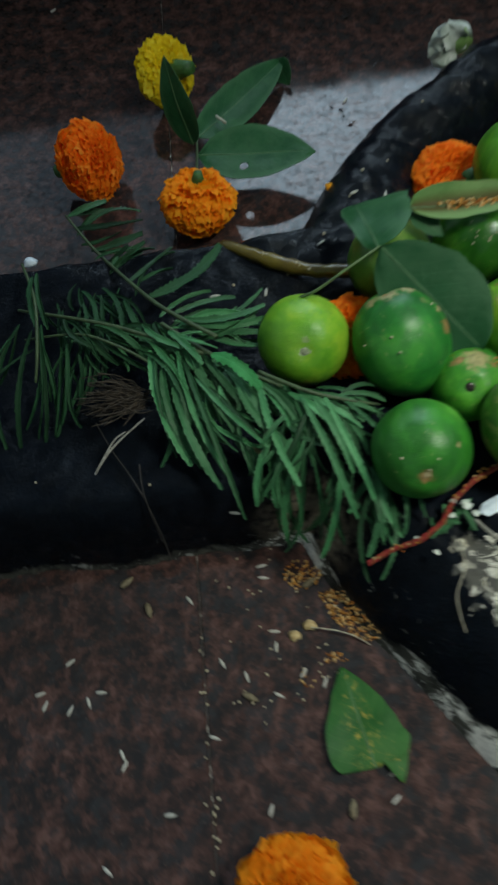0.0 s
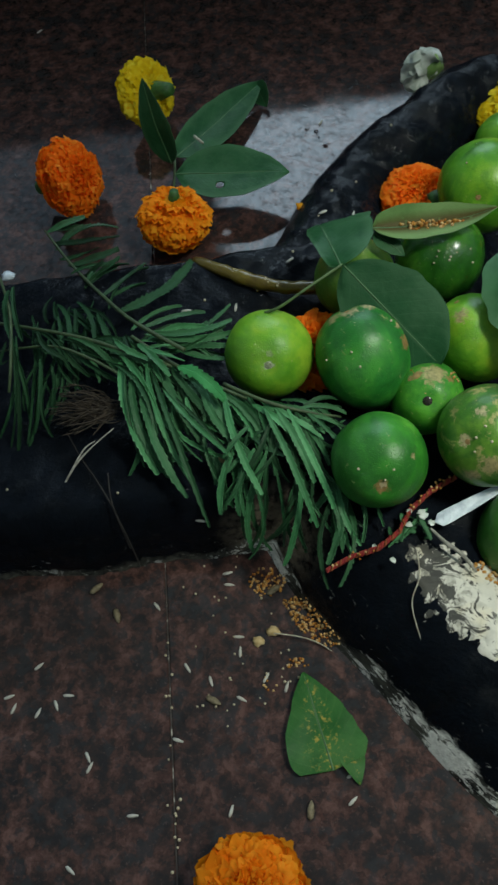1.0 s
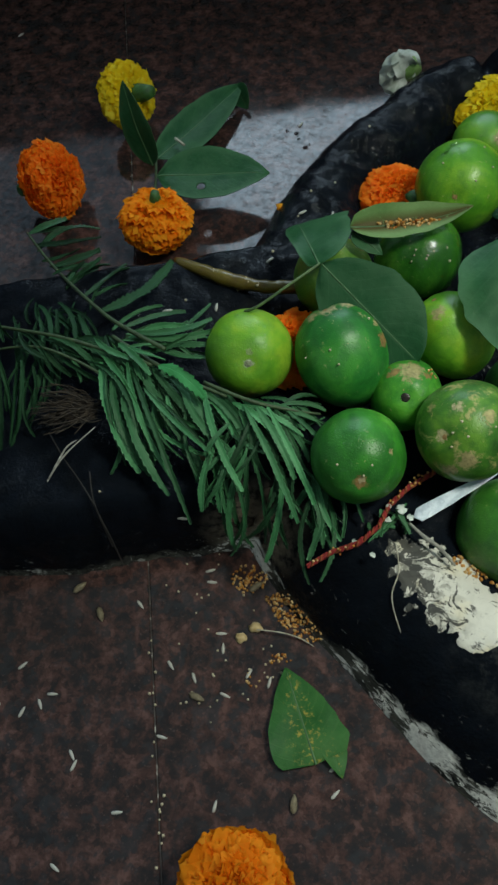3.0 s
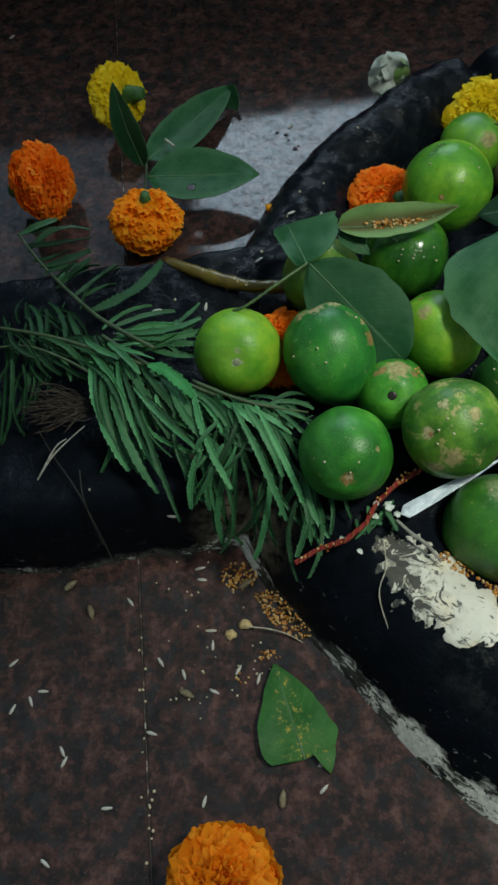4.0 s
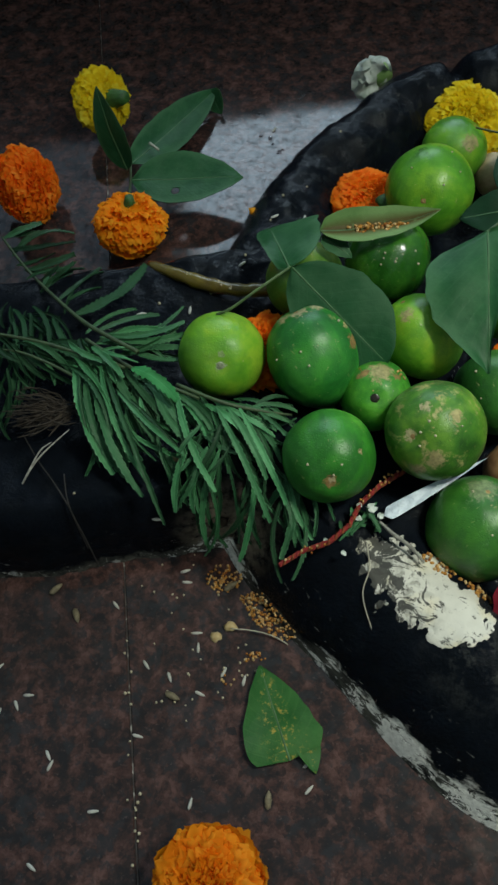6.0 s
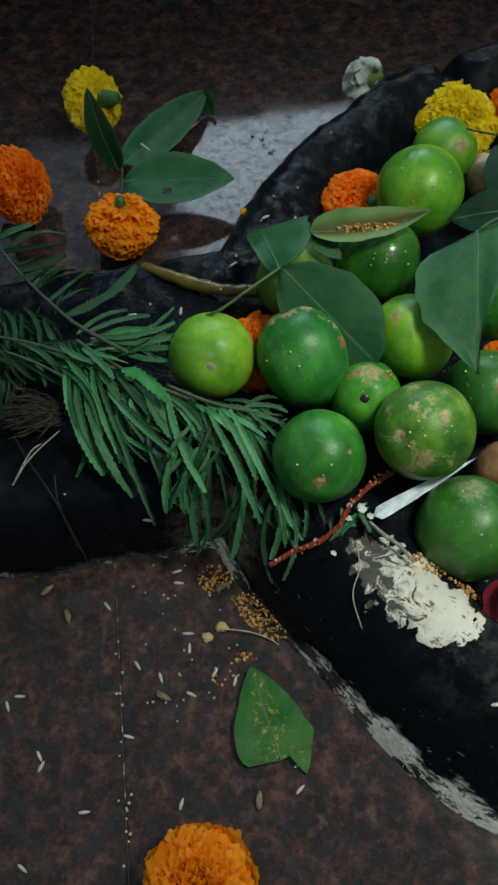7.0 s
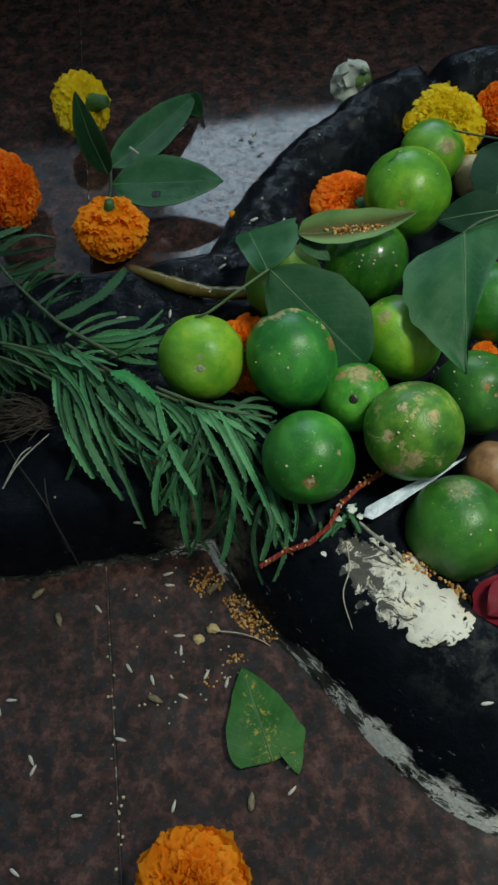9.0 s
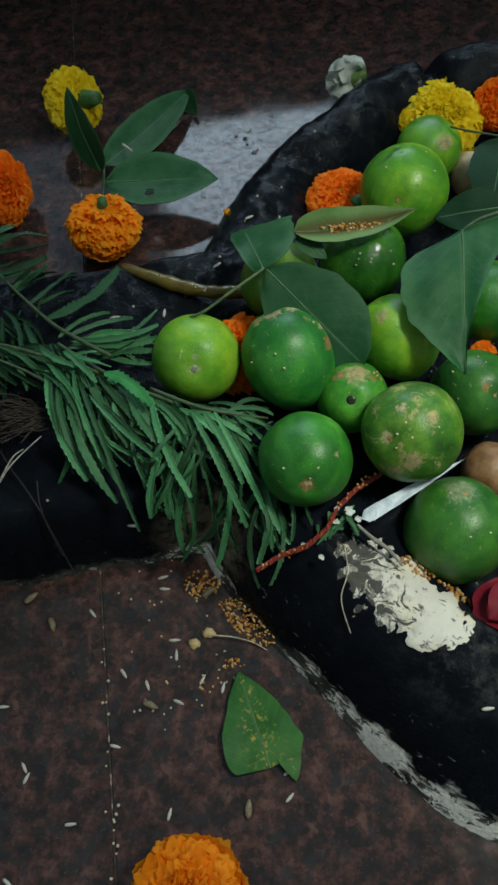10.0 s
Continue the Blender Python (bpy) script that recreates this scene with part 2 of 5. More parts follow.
def leaf_skin(name, dark, light, vein, spots=None, rough=0.42, vary=0.0, stain=0.54, edge=0.0, gloss=0.2):
    n = Nodes(name)
    o = n.co.outputs["Object"]
    uv = n.node("ShaderNodeSeparateXYZ", Vector=n.co.outputs["UV"])
    u, v = uv.outputs[0], uv.outputs[1]
    side = n.calc("ABSOLUTE", n.calc("SUBTRACT", u, 0.5))
    c = n.ramp(n.noise(75, 6, 0.65), (0.32, dark), (0.70, light))
    c = n.mix(n.ramp(n.noise(32, 4, 0.6), (0.48, 0.0), (0.66, 0.35)), c, vein)
    c = n.mix(n.ramp(n.noise(520, 4, 0.7), (0.68, 0.0), (0.73, 0.5)), c, tuple(1.5 * v for v in vein))
    rib = n.ramp(side, (0.0, 1.0), (0.035, 0.0))
    wave = n.calc("FRACT", n.calc("SUBTRACT", n.calc("MULTIPLY", v, 9.0), n.calc("MULTIPLY", side, 5.0)))
    lines = n.ramp(n.calc("ABSOLUTE", n.calc("SUBTRACT", wave, 0.5)), (0.0, 0.24), (0.09, 0.0))
    veins = n.calc("MAXIMUM", rib, lines)
    c = n.mix(n.calc("MULTIPLY", veins, 0.55), c, vein)
    # pale margin in the vein colour; on marigold leaflets it paints lit edges
    if edge:
        c = n.mix(n.ramp(side, (0.36, 0.0), (0.47, edge)), c, vein)
    if spots:
        mask = n.ramp(n.noise(330, 6, 0.75), (stain, 0.0), (stain + 0.08, 0.85))
        near_rib = n.ramp(side, (0.10, 1.0), (0.34, 0.0))
        c = n.mix(n.calc("MULTIPLY", mask, near_rib), c, spots)
    n.bump(n.calc("ADD", n.calc("MULTIPLY", veins, -0.6), n.noise(380, 3)), 0.35, 0.0006)
    rnd = n.node("ShaderNodeObjectInfo").outputs["Random"]
    c = n.mix(1.0, c, n.ramp(rnd, (0.0, 1.0 - vary), (1.0, 1.0 + 0.45 * vary)), "MULTIPLY")
    m = n.done(c, n.ramp(n.noise(60, 3), (0.3, rough - 0.04), (0.7, rough + 0.14)), IOR=1.33, Specular_IOR_Level=gloss)
    return m


def petal_skin(name, deep, mid, pale, glow=0.45):
    n = Nodes(name)
    isl = n.node("ShaderNodeNewGeometry").outputs["Random Per Island"]
    c = n.ramp(isl, (0.0, deep), (0.45, mid), (1.0, pale))
    c = n.mix(n.ramp(n.noise(300, 4), (0.4, 0.0), (0.75, 0.3)), c, deep)
    n.done(c, 0.7, Specular_IOR_Level=0.15)
    if glow:
        thin = n.node("ShaderNodeBsdfTranslucent", Color=c)
        both = n.node("ShaderNodeMixShader", Fac=glow)
        n.put(both.inputs[1], n.b.outputs[0])
        n.put(both.inputs[2], thin.outputs[0])
        n.put(n.t.nodes["Material Output"].inputs["Surface"], both.outputs[0])
    return n.m


def plain(name, light, dark, scale=200, rough=0.6, bump=0.3, dist=0.0006, **more):
    n = Nodes(name)
    c = n.ramp(n.noise(scale, 4, 0.6), (0.35, dark), (0.65, light))
    n.bump(n.noise(scale * 2, 3), bump, dist)
    return n.done(c, rough, **more)


GRANITE, HONED, GROUT, STONE = granite("polished_granite"), granite("honed_granite", True), grout(), black_stone()
PASTE = paste("cream_paste", (0.61, 0.59, 0.52), (0.17, 0.165, 0.135), (0.026, 0.026, 0.023))
PLASTER = plain("pale_plaster", (0.80, 0.79, 0.75), (0.70, 0.69, 0.65), 8, 0.9, 0.2, 0.003)
SKINS = {
    "yellow": ((0.27, 0.46, 0.030), (0.15, 0.38, 0.022), (0.075, 0.26, 0.016), (0.30, 0.26, 0.10), 0.70, 0.48),
    "mid": ((0.19, 0.41, 0.026), (0.10, 0.32, 0.020), (0.05, 0.20, 0.014), (0.30, 0.26, 0.10), 0.66, 0.42),
    "green": ((0.085, 0.33, 0.028), (0.036, 0.22, 0.020), (0.016, 0.125, 0.014), (0.38, 0.30, 0.13), 0.665, 0.47),
    "scarred": ((0.12, 0.27, 0.024), (0.050, 0.17, 0.017), (0.022, 0.085, 0.012), (0.46, 0.38, 0.15), 0.550, 0.46),
    "olive": ((0.24, 0.30, 0.035), (0.13, 0.24, 0.026), (0.06, 0.16, 0.018), (0.30, 0.17, 0.06), 0.60, 0.46),
    "blue": ((0.050, 0.27, 0.034), (0.022, 0.18, 0.026), (0.012, 0.105, 0.018), (0.42, 0.36, 0.15), 0.635, 0.46),
    "dull": ((0.050, 0.19, 0.022), (0.028, 0.135, 0.017), (0.014, 0.080, 0.013), (0.36, 0.30, 0.13), 0.64, 0.47),
    "wet": ((0.055, 0.19, 0.018), (0.024, 0.12, 0.013), (0.012, 0.07, 0.009), (0.3, 0.25, 0.1), 0.75, 0.22),
}
TAN, BROWN, GREY, CREAM = (0.46, 0.38, 0.17), (0.36, 0.20, 0.07), (0.24, 0.30, 0.17), (0.55, 0.47, 0.26)
SCAR = plain("stem_scar", (0.42, 0.28, 0.11), (0.20, 0.11, 0.04), 500, 0.8, 0.6)
GREY_SCAR = plain("grey_stem_scar", (0.40, 0.44, 0.30), (0.12, 0.15, 0.07), 500, 0.8, 0.6)
DARK_SCAR = plain("dark_stem_scar", (0.03, 0.025, 0.018), (0.010, 0.009, 0.008), 500, 0.25, 0.3)
BAEL = leaf_skin("bael_leaf", (0.010, 0.062, 0.021), (0.022, 0.098, 0.034), (0.06, 0.15, 0.07), edge=0.5, gloss=0.28)
BAEL_DARK = leaf_skin("dark_bael_leaf", (0.010, 0.055, 0.020), (0.018, 0.080, 0.031), (0.06, 0.14, 0.07), edge=0.4, gloss=0.28)
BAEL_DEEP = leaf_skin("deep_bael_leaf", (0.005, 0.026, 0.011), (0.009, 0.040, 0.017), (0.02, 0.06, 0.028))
BAEL_LIGHT = leaf_skin("pale_bael_leaf", (0.09, 0.18, 0.055), (0.15, 0.26, 0.09), (0.20, 0.29, 0.12), (0.070, 0.040, 0.012), 0.42, 0.0, 0.33)
BAEL_SPOT = leaf_skin("spotted_bael_leaf", (0.018, 0.084, 0.020), (0.036, 0.135, 0.032), (0.09, 0.18, 0.06), (0.40, 0.30, 0.06))
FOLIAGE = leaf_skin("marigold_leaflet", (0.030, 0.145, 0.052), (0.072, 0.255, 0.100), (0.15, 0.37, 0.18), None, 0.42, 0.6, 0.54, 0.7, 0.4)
# darker copy of the leaflet green, painting shade low in the sprigs
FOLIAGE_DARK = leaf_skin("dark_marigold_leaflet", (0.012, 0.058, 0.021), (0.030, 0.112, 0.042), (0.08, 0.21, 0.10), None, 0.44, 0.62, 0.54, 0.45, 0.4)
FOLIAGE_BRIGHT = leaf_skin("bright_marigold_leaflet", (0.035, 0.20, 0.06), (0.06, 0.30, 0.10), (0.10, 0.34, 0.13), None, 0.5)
# darkest copy of the leaflet green: shade on the left sprigs put into colour
FOLIAGE_DIM = leaf_skin("shaded_marigold_leaflet", (0.008, 0.034, 0.014), (0.018, 0.062, 0.026), (0.03, 0.09, 0.04), None, 0.5, 0.6)
STEM = plain("green_stem", (0.055, 0.095, 0.035), (0.028, 0.050, 0.020))
PALE_STEM = plain("pale_green_stem", (0.10, 0.17, 0.055), (0.055, 0.10, 0.035))
RIB = plain("leaf_rib", (0.075, 0.17, 0.070), (0.045, 0.11, 0.045))
CALYX = plain("green_calyx", (0.05, 0.15, 0.03), (0.02, 0.075, 0.015))
ORANGE = petal_skin("orange_petals", (0.96, 0.28, 0.006), (1.0, 0.37, 0.010), (1.0, 0.45, 0.022))
AMBER = petal_skin("amber_petals", (0.88, 0.27, 0.006), (0.93, 0.35, 0.012), (0.96, 0.43, 0.03), 0.55)
RED_ORANGE = petal_skin("deep_orange_petals", (0.95, 0.20, 0.008), (1.0, 0.29, 0.014), (1.0, 0.37, 0.035), 0.5)
YELLOW = petal_skin("yellow_petals", (0.84, 0.60, 0.010), (0.95, 0.76, 0.018), (0.98, 0.86, 0.07), 0.5)
ROSE = plain("crimson_petal", (0.19, 0.005, 0.018), (0.10, 0.003, 0.010), 60, 0.6, Specular_IOR_Level=0.2)
RICE = plain("rice", (0.56, 0.55, 0.50), (0.42, 0.41, 0.37), 300, 0.55)
HUSK = plain("husk", (0.24, 0.20, 0.12), (0.10, 0.08, 0.05), 400, 0.7)
MUSTARD = petal_skin("mustard_seed", (0.24, 0.075, 0.015), (0.46, 0.22, 0.045), (0.60, 0.44, 0.22), 0.0)
PALE_SEED = plain("pale_seed", (0.60, 0.53, 0.38), (0.42, 0.35, 0.22), 900, 0.5)
STRAW = plain("straw", (0.55, 0.52, 0.42), (0.30, 0.27, 0.20), 250, 0.8)
GREY_STRAW = plain("grey_straw", (0.30, 0.29, 0.25), (0.12, 0.115, 0.10), 300, 0.8, 0.6)
WHITE_STRAW = plain("white_straw", (0.58, 0.56, 0.50), (0.30, 0.28, 0.24), 250, 0.7)
TWIG = plain("dark_twig", (0.036, 0.030, 0.026), (0.016, 0.013, 0.011), 250, 0.8)
DRY = plain("dry_floret", (0.062, 0.045, 0.030), (0.012, 0.009, 0.006), 300, 0.9)
RED_COTTON = plain("red_cotton", (0.30, 0.022, 0.018), (0.14, 0.010, 0.010), 700, 0.9)
AMBER_COTTON = plain("amber_cotton", (0.30, 0.075, 0.022), (0.15, 0.03, 0.012), 700, 0.9)
PAPER = plain("white_strip", (0.68, 0.76, 0.84), (0.45, 0.53, 0.62), 130, 0.4, 0.9, 0.0015)
NUT = plain("pale_nut", (0.55, 0.43, 0.27), (0.36, 0.25, 0.13), 130, 0.6)
BROWN_NUT = plain("brown_nut", (0.34, 0.19, 0.09), (0.17, 0.085, 0.035), 130, 0.5)
STALK = plain("olive_stalk", (0.13, 0.10, 0.014), (0.028, 0.011, 0.006), 48, 0.30, 0.8, 0.0015)
WHITE_PETAL = plain("wilted_petal", (0.62, 0.66, 0.62), (0.36, 0.43, 0.36), 120, 0.5, 0.5, 0.001)
GREEN_BUD = plain("green_bud", (0.26, 0.42, 0.14), (0.14, 0.27, 0.07), 120, 0.5)
CRUMB = plain("camphor_crumb", (0.58, 0.46, 0.26), (0.38, 0.26, 0.10), 260, 0.8)
WATER = Nodes("water").done((1.0, 1.0, 1.0), 0.02, Transmission_Weight=1.0, IOR=1.33)


# ---- building helpers ----
def thing(name, place, label, category, group="", kind=""):
    ob = new(name)
    ob.empty_display_size = 0.01
    ob.location = place
    ob["origin"] = tuple(place)
    return tagged(ob, label, category, group, kind)


def link(name, bm, material, smooth=True):
    me = bpy.data.meshes.new(name)
    bm.to_mesh(me)
    bm.free()
    for p in me.polygons:
        p.use_smooth = smooth
    me.materials.append(material)
    return new(name, me)


def origin_of(ob):
    while ob:
        if "origin" in ob:
            return Vector(ob["origin"])
        ob = ob.parent
    return Vector()


def part(name, bm, material, parent, label="", smooth=True):
    """A mesh in world places becomes one part under a thing or a part."""
    bmesh.ops.translate(bm, verts=bm.verts, vec=-origin_of(parent))
    ob = link(name, bm, material, smooth)
    ob.parent = parent
    return tagged(ob, label)


def solo(name, bm, material, place, label, category, group="", kind="", smooth=True):
    """A thing of one mesh, its origin at its base."""
    bmesh.ops.translate(bm, verts=bm.verts, vec=-Vector(place))
    ob = link(name, bm, material, smooth)
    ob.location = place
    ob["origin"] = tuple(place)
    return tagged(ob, label, category, group, kind)


def box(bm, lo, hi, m=None):
    got = bmesh.ops.create_cube(bm, size=1)
    mid, size = (Vector(lo) + Vector(hi)) / 2, Vector(hi) - Vector(lo)
    mm = Matrix.Translation(mid) @ Matrix.Diagonal((*size, 1))
    bmesh.ops.transform(bm, matrix=(m @ mm) if m else mm, verts=got["verts"])
    return bm


def smooth01(t):
    t = min(1.0, max(0.0, t))
    return t * t * (3 - 2 * t)


def tube(points, radii, sides=7, bm=None, wob=0.0):
    """A round stalk through points, joined smoothly."""
    bm = bm or bmesh.new()
    pts = [Vector(p) for p in points]
    fine, rads, steps = [], [], 5
    for i in range(len(pts) - 1):
        p0, p1, p2, p3 = pts[max(i - 1, 0)], pts[i], pts[i + 1], pts[min(i + 2, len(pts) - 1)]
        for k in range(steps):
            s = k / steps
            fine.append(0.5 * (2 * p1 + (p2 - p0) * s + (2 * p0 - 5 * p1 + 4 * p2 - p3) * s * s + (3 * p1 - p0 - 3 * p2 + p3) * s ** 3))
            rads.append(radii[i] + (radii[i + 1] - radii[i]) * s)
    fine.append(pts[-1])
    rads.append(radii[-1])
    rings = []
    for i, p in enumerate(fine):
        d = (fine[min(i + 1, len(fine) - 1)] - fine[max(i - 1, 0)]).normalized()
        a = d.orthogonal() if abs(d.z) > 0.95 else d.cross(Vector((0, 0, 1)))
        a.normalize()
        b = d.cross(a)
        r = rads[i] * (1 + wob * noise.noise(p * 180))
        rings.append([bm.verts.new(p + r * (math.cos(t) * a + math.sin(t) * b)) for t in [2 * math.pi * k / sides for k in range(sides)]])
    for r0, r1 in zip(rings, rings[1:]):
        for k in range(sides):
            bm.faces.new((r0[k], r0[(k + 1) % sides], r1[(k + 1) % sides], r1[k]))
    bm.faces.new(rings[0][::-1])
    bm.faces.new(rings[-1])
    return bm


MIDLINE = []                           # the rib of the newest leaf


def blade(base, tip, width, up=(0, 0, 1), arch=0.0, fold=0.0, teeth=0, curl=0.0, twist=0.0, shape=0.45, n=16, thick=0.00045, hole=None, wave=0.0, sway=0.0, point=0.85, rough_edge=0.10, lop=None, shear=0.0):
    """A leaf from base to tip, closed and thin: width across, arch over its length, fold along its rib, teeth along its rim."""
    bm = bmesh.new()
    uvl = bm.loops.layers.uv.new("UVMap")
    base, tip = Vector(base), Vector(tip)
    axis = tip - base
    ln = axis.length
    d = axis.normalized()
    side = d.cross(Vector(up)).normalized()
    nrm = side.cross(d)
    cols = 7
    seed = base.x * 91 + tip.y * 57
    top, low, uvs = [], [], {}
    MIDLINE.clear()
    for i in range(n + 1):
        s = i / n
        prof = (s ** shape) * ((1 - s) ** point) / ((shape / (shape + point)) ** shape * (point / (shape + point)) ** point)
        prof = max(prof, 0.03)
        tw = twist * s
        sd, nm = side * math.cos(tw) + nrm * math.sin(tw), nrm * math.cos(tw) - side * math.sin(tw)
        mid = base + axis * s + nrm * (arch * ln * 4 * s * (1 - s) - curl * ln * max(0, s - 0.55) ** 2 * 4) + side * sway * ln * 4 * s * (1 - s)
        MIDLINE.append(mid + nm * 0.04 * width * noise.noise(Vector((s * 3 + seed, 0, seed))))
        rt, rl = [], []
        for j in range(cols):
            c = (j - 3) / 3
            w = width / 2 * prof * (1 + rough_edge * noise.noise(Vector((s * 7 + seed, math.copysign(3, c), seed))))
            along = 0.0
            if lop and c < 0:
                w *= lop[0] * max(0.03, (s ** lop[1]) * ((1 - s) ** lop[2])) / prof
            along += shear * c * w
            if teeth and abs(c) == 1:
                ph = (s * teeth) % 1.0
                w *= 0.72 + 0.60 * ph * (0.6 + 0.8 * noise.noise(Vector((math.floor(s * teeth) * 3.7, seed, c * 5))))
                along += 0.30 * ln / teeth * ph
            p = mid + sd * c * w + nm * (abs(c) * w * fold + wave * width * math.sin(s * 9 + c * 2 + seed) * abs(c)) + d * along
            p += nm * 0.04 * width * noise.noise(Vector((s * 3 + seed, c * 1.5, seed)))
            a, b = bm.verts.new(p), bm.verts.new(p - nm * thick)
            uvs[a], uvs[b] = ((c + 1) / 2, s), ((c + 1) / 2, s)
            rt.append(a)
            rl.append(b)
        top.append(rt)
        low.append(rl)
    faces = []
    for i in range(n):
        for j in range(cols - 1):
            if hole and (i, j) == hole:
                rims = []
                for sheet in (top, low):
                    q = [sheet[i][j], sheet[i][j + 1], sheet[i + 1][j + 1], sheet[i + 1][j]]
                    o = sum((v.co for v in q), Vector()) / 4
                    e, g = (q[1].co - q[0].co) / 2, (q[3].co - q[0].co) / 2
                    e, g = e.normalized() * min(e.length, g.length) * 0.95, g.normalized() * min(e.length, g.length) * 0.88
                    rim = [bm.verts.new(o + e * math.cos(t) + g * math.sin(t)) for t in [radians(225 + 45 * k) for k in range(8)]]
                    for v in rim:
                        uvs[v] = uvs[q[0]]
                    for k in range(4):
                        f = [q[k], q[(k + 1) % 4], rim[(2 * k + 2) % 8], rim[2 * k + 1], rim[2 * k]]
                        faces.append(bm.faces.new(f if sheet is top else f[::-1]))
                    rims.append(rim)
                for k in range(8):
                    faces.append(bm.faces.new((rims[0][k], rims[0][(k + 1) % 8], rims[1][(k + 1) % 8], rims[1][k])))
                continue
            faces.append(bm.faces.new((top[i][j], top[i][j + 1], top[i + 1][j + 1], top[i + 1][j])))
            faces.append(bm.faces.new((low[i][j], low[i + 1][j], low[i + 1][j + 1], low[i][j + 1])))
        for j, flip in ((0, False), (cols - 1, True)):
            q = []
            for v in (top[i][j], top[i + 1][j], low[i + 1][j], low[i][j]):
                q.append(bm.verts.new(v.co))
                uvs[q[-1]] = uvs[v]
            faces.append(bm.faces.new(q[::-1] if flip else q))
    faces.append(bm.faces.new((*top[0][::-1], *low[0])))
    faces.append(bm.faces.new((*top[n], *low[n][::-1])))
    for f in faces:
        for lp in f.loops:
            lp[uvl].uv = uvs[lp.vert]
    return bm


def ball(place, r, seg=32, rings=20, squash=(1, 1, 1), bm=None):
    bm = bm or bmesh.new()
    got = bmesh.ops.create_uvsphere(bm, u_segments=seg, v_segments=rings, radius=r)
    bmesh.ops.transform(bm, matrix=Matrix.Translation(place) @ Matrix.Diagonal((*squash, 1)), verts=got["verts"])
    return bm


def aim(direction):
    return Vector(direction).to_track_quat("Z", "Y").to_matrix().to_4x4()


# ---- the stone: a round basin whose rim opens into a spout ----
CX, CY = 0.25, 0.20


def mix(a, b, t):
    return a + (b - a) * t


def basin(x, y):
    deep = max(smooth01((x - 0.138) / 0.030), smooth01((y - 0.262) / 0.045))
    return mix(0.044, 0.012, deep)


def stone_height(x, y):
    dx, dy = x - CX, y - CY
    d, ang = math.hypot(dx, dy), math.degrees(math.atan2(dy, dx))
    far = smooth01((dy + 0.02) / 0.10)
    w = mix(0.049 + 0.025 * smooth01((ang + 135) / 28), 0.036, far)
    rc = 0.206
    crest = mix(0.052, 0.057, far)
    if dy > 0 and ang < 130:
        rc += 0.008 * smooth01((130 - ang) / 14)
        crest = mix(crest, 0.060, smooth01((106 - ang) / 6)) - 0.016 * math.exp(-((ang - 107.5) / 1.8) ** 2)
    lump = 0.0038 * far * abs(noise.noise(Vector((x * 40, y * 40, 1.0)))) + 0.0015 * far * noise.noise(Vector((x * 110, y * 110, 6.0)))
    wobble = lump + 0.0016 * noise.noise(Vector((x * 26, y * 26, 3.0))) + 0.0012 * noise.noise(Vector((x * 70, y * 70, 9.0)))
    if d > rc:
        s = (d - rc) / w
        ring = max(-0.01, crest * (1 - s ** 2.3))
    else:
        s = (rc - d) / mix(0.034, 0.037, far)
        hb = basin(x, y)
        fall = mix(1 - smooth01(s), (1 - min(1.0, s) ** 2.2), far)
        ring = hb + (crest - hb) * fall if s < 1 else hb
    v = y * math.cos(A) - x * math.sin(A)
    near, back = 0.0765 + 0.004 * noise.noise(Vector((x * 22, 0, 5))), 0.248 + 0.004 * noise.noise(Vector((x * 18, 4, 5)))
    spout = max(-0.01, 2.5 * min(v - near, back - v))
    if x >= 0.06:
        spout = mix(spout, -0.01, smooth01((x - 0.06) / 0.06))
    if near < v < back and x < 0.14:
        rise = min(1.0, (v - near) / 0.016) if v < 0.16 else min(1.0, (back - v) / 0.012)
        rise = math.sqrt(1 - (1 - rise) ** 2)
        groove = 0.010 * math.exp(-((v - 0.165) / 0.040) ** 2)
        spout = (0.0575 - groove) * rise
        spout = mix(spout, -0.01, smooth01((x - 0.06) / 0.06))
    h = max(ring, spout)
    return h + wobble * smooth01(h / 0.02) if h > 0 else h


def drape(test, x0, x1, y0, y1, step, lift, bm=None):
    """A sheet over the stone where test(x, y) is above 0; thicker further in."""
    bm = bm or bmesh.new()
    nx, ny = int((x1 - x0) / step), int((y1 - y0) / step)
    val, vert = {}, {}
    for i in range(nx + 1):
        for j in range(ny + 1):
            val[i, j] = test(x0 + i * step, y0 + j * step)

    def at(i, j):
        if (i, j) not in vert:
            x, y = x0 + i * step, y0 + j * step
            t = min(1.0, max(-0.6, val[i, j] * 6))
            vert[i, j] = bm.verts.new((x, y, max(stone_height(x, y), 0.0) + lift * t))
        return vert[i, j]

    for i in range(nx):
        for j in range(ny):
            c = ((i, j), (i + 1, j), (i + 1, j + 1), (i, j + 1))
            if max(val[k] for k in c) > 0:
                bm.faces.new([at(*k) for k in c])
    return bm


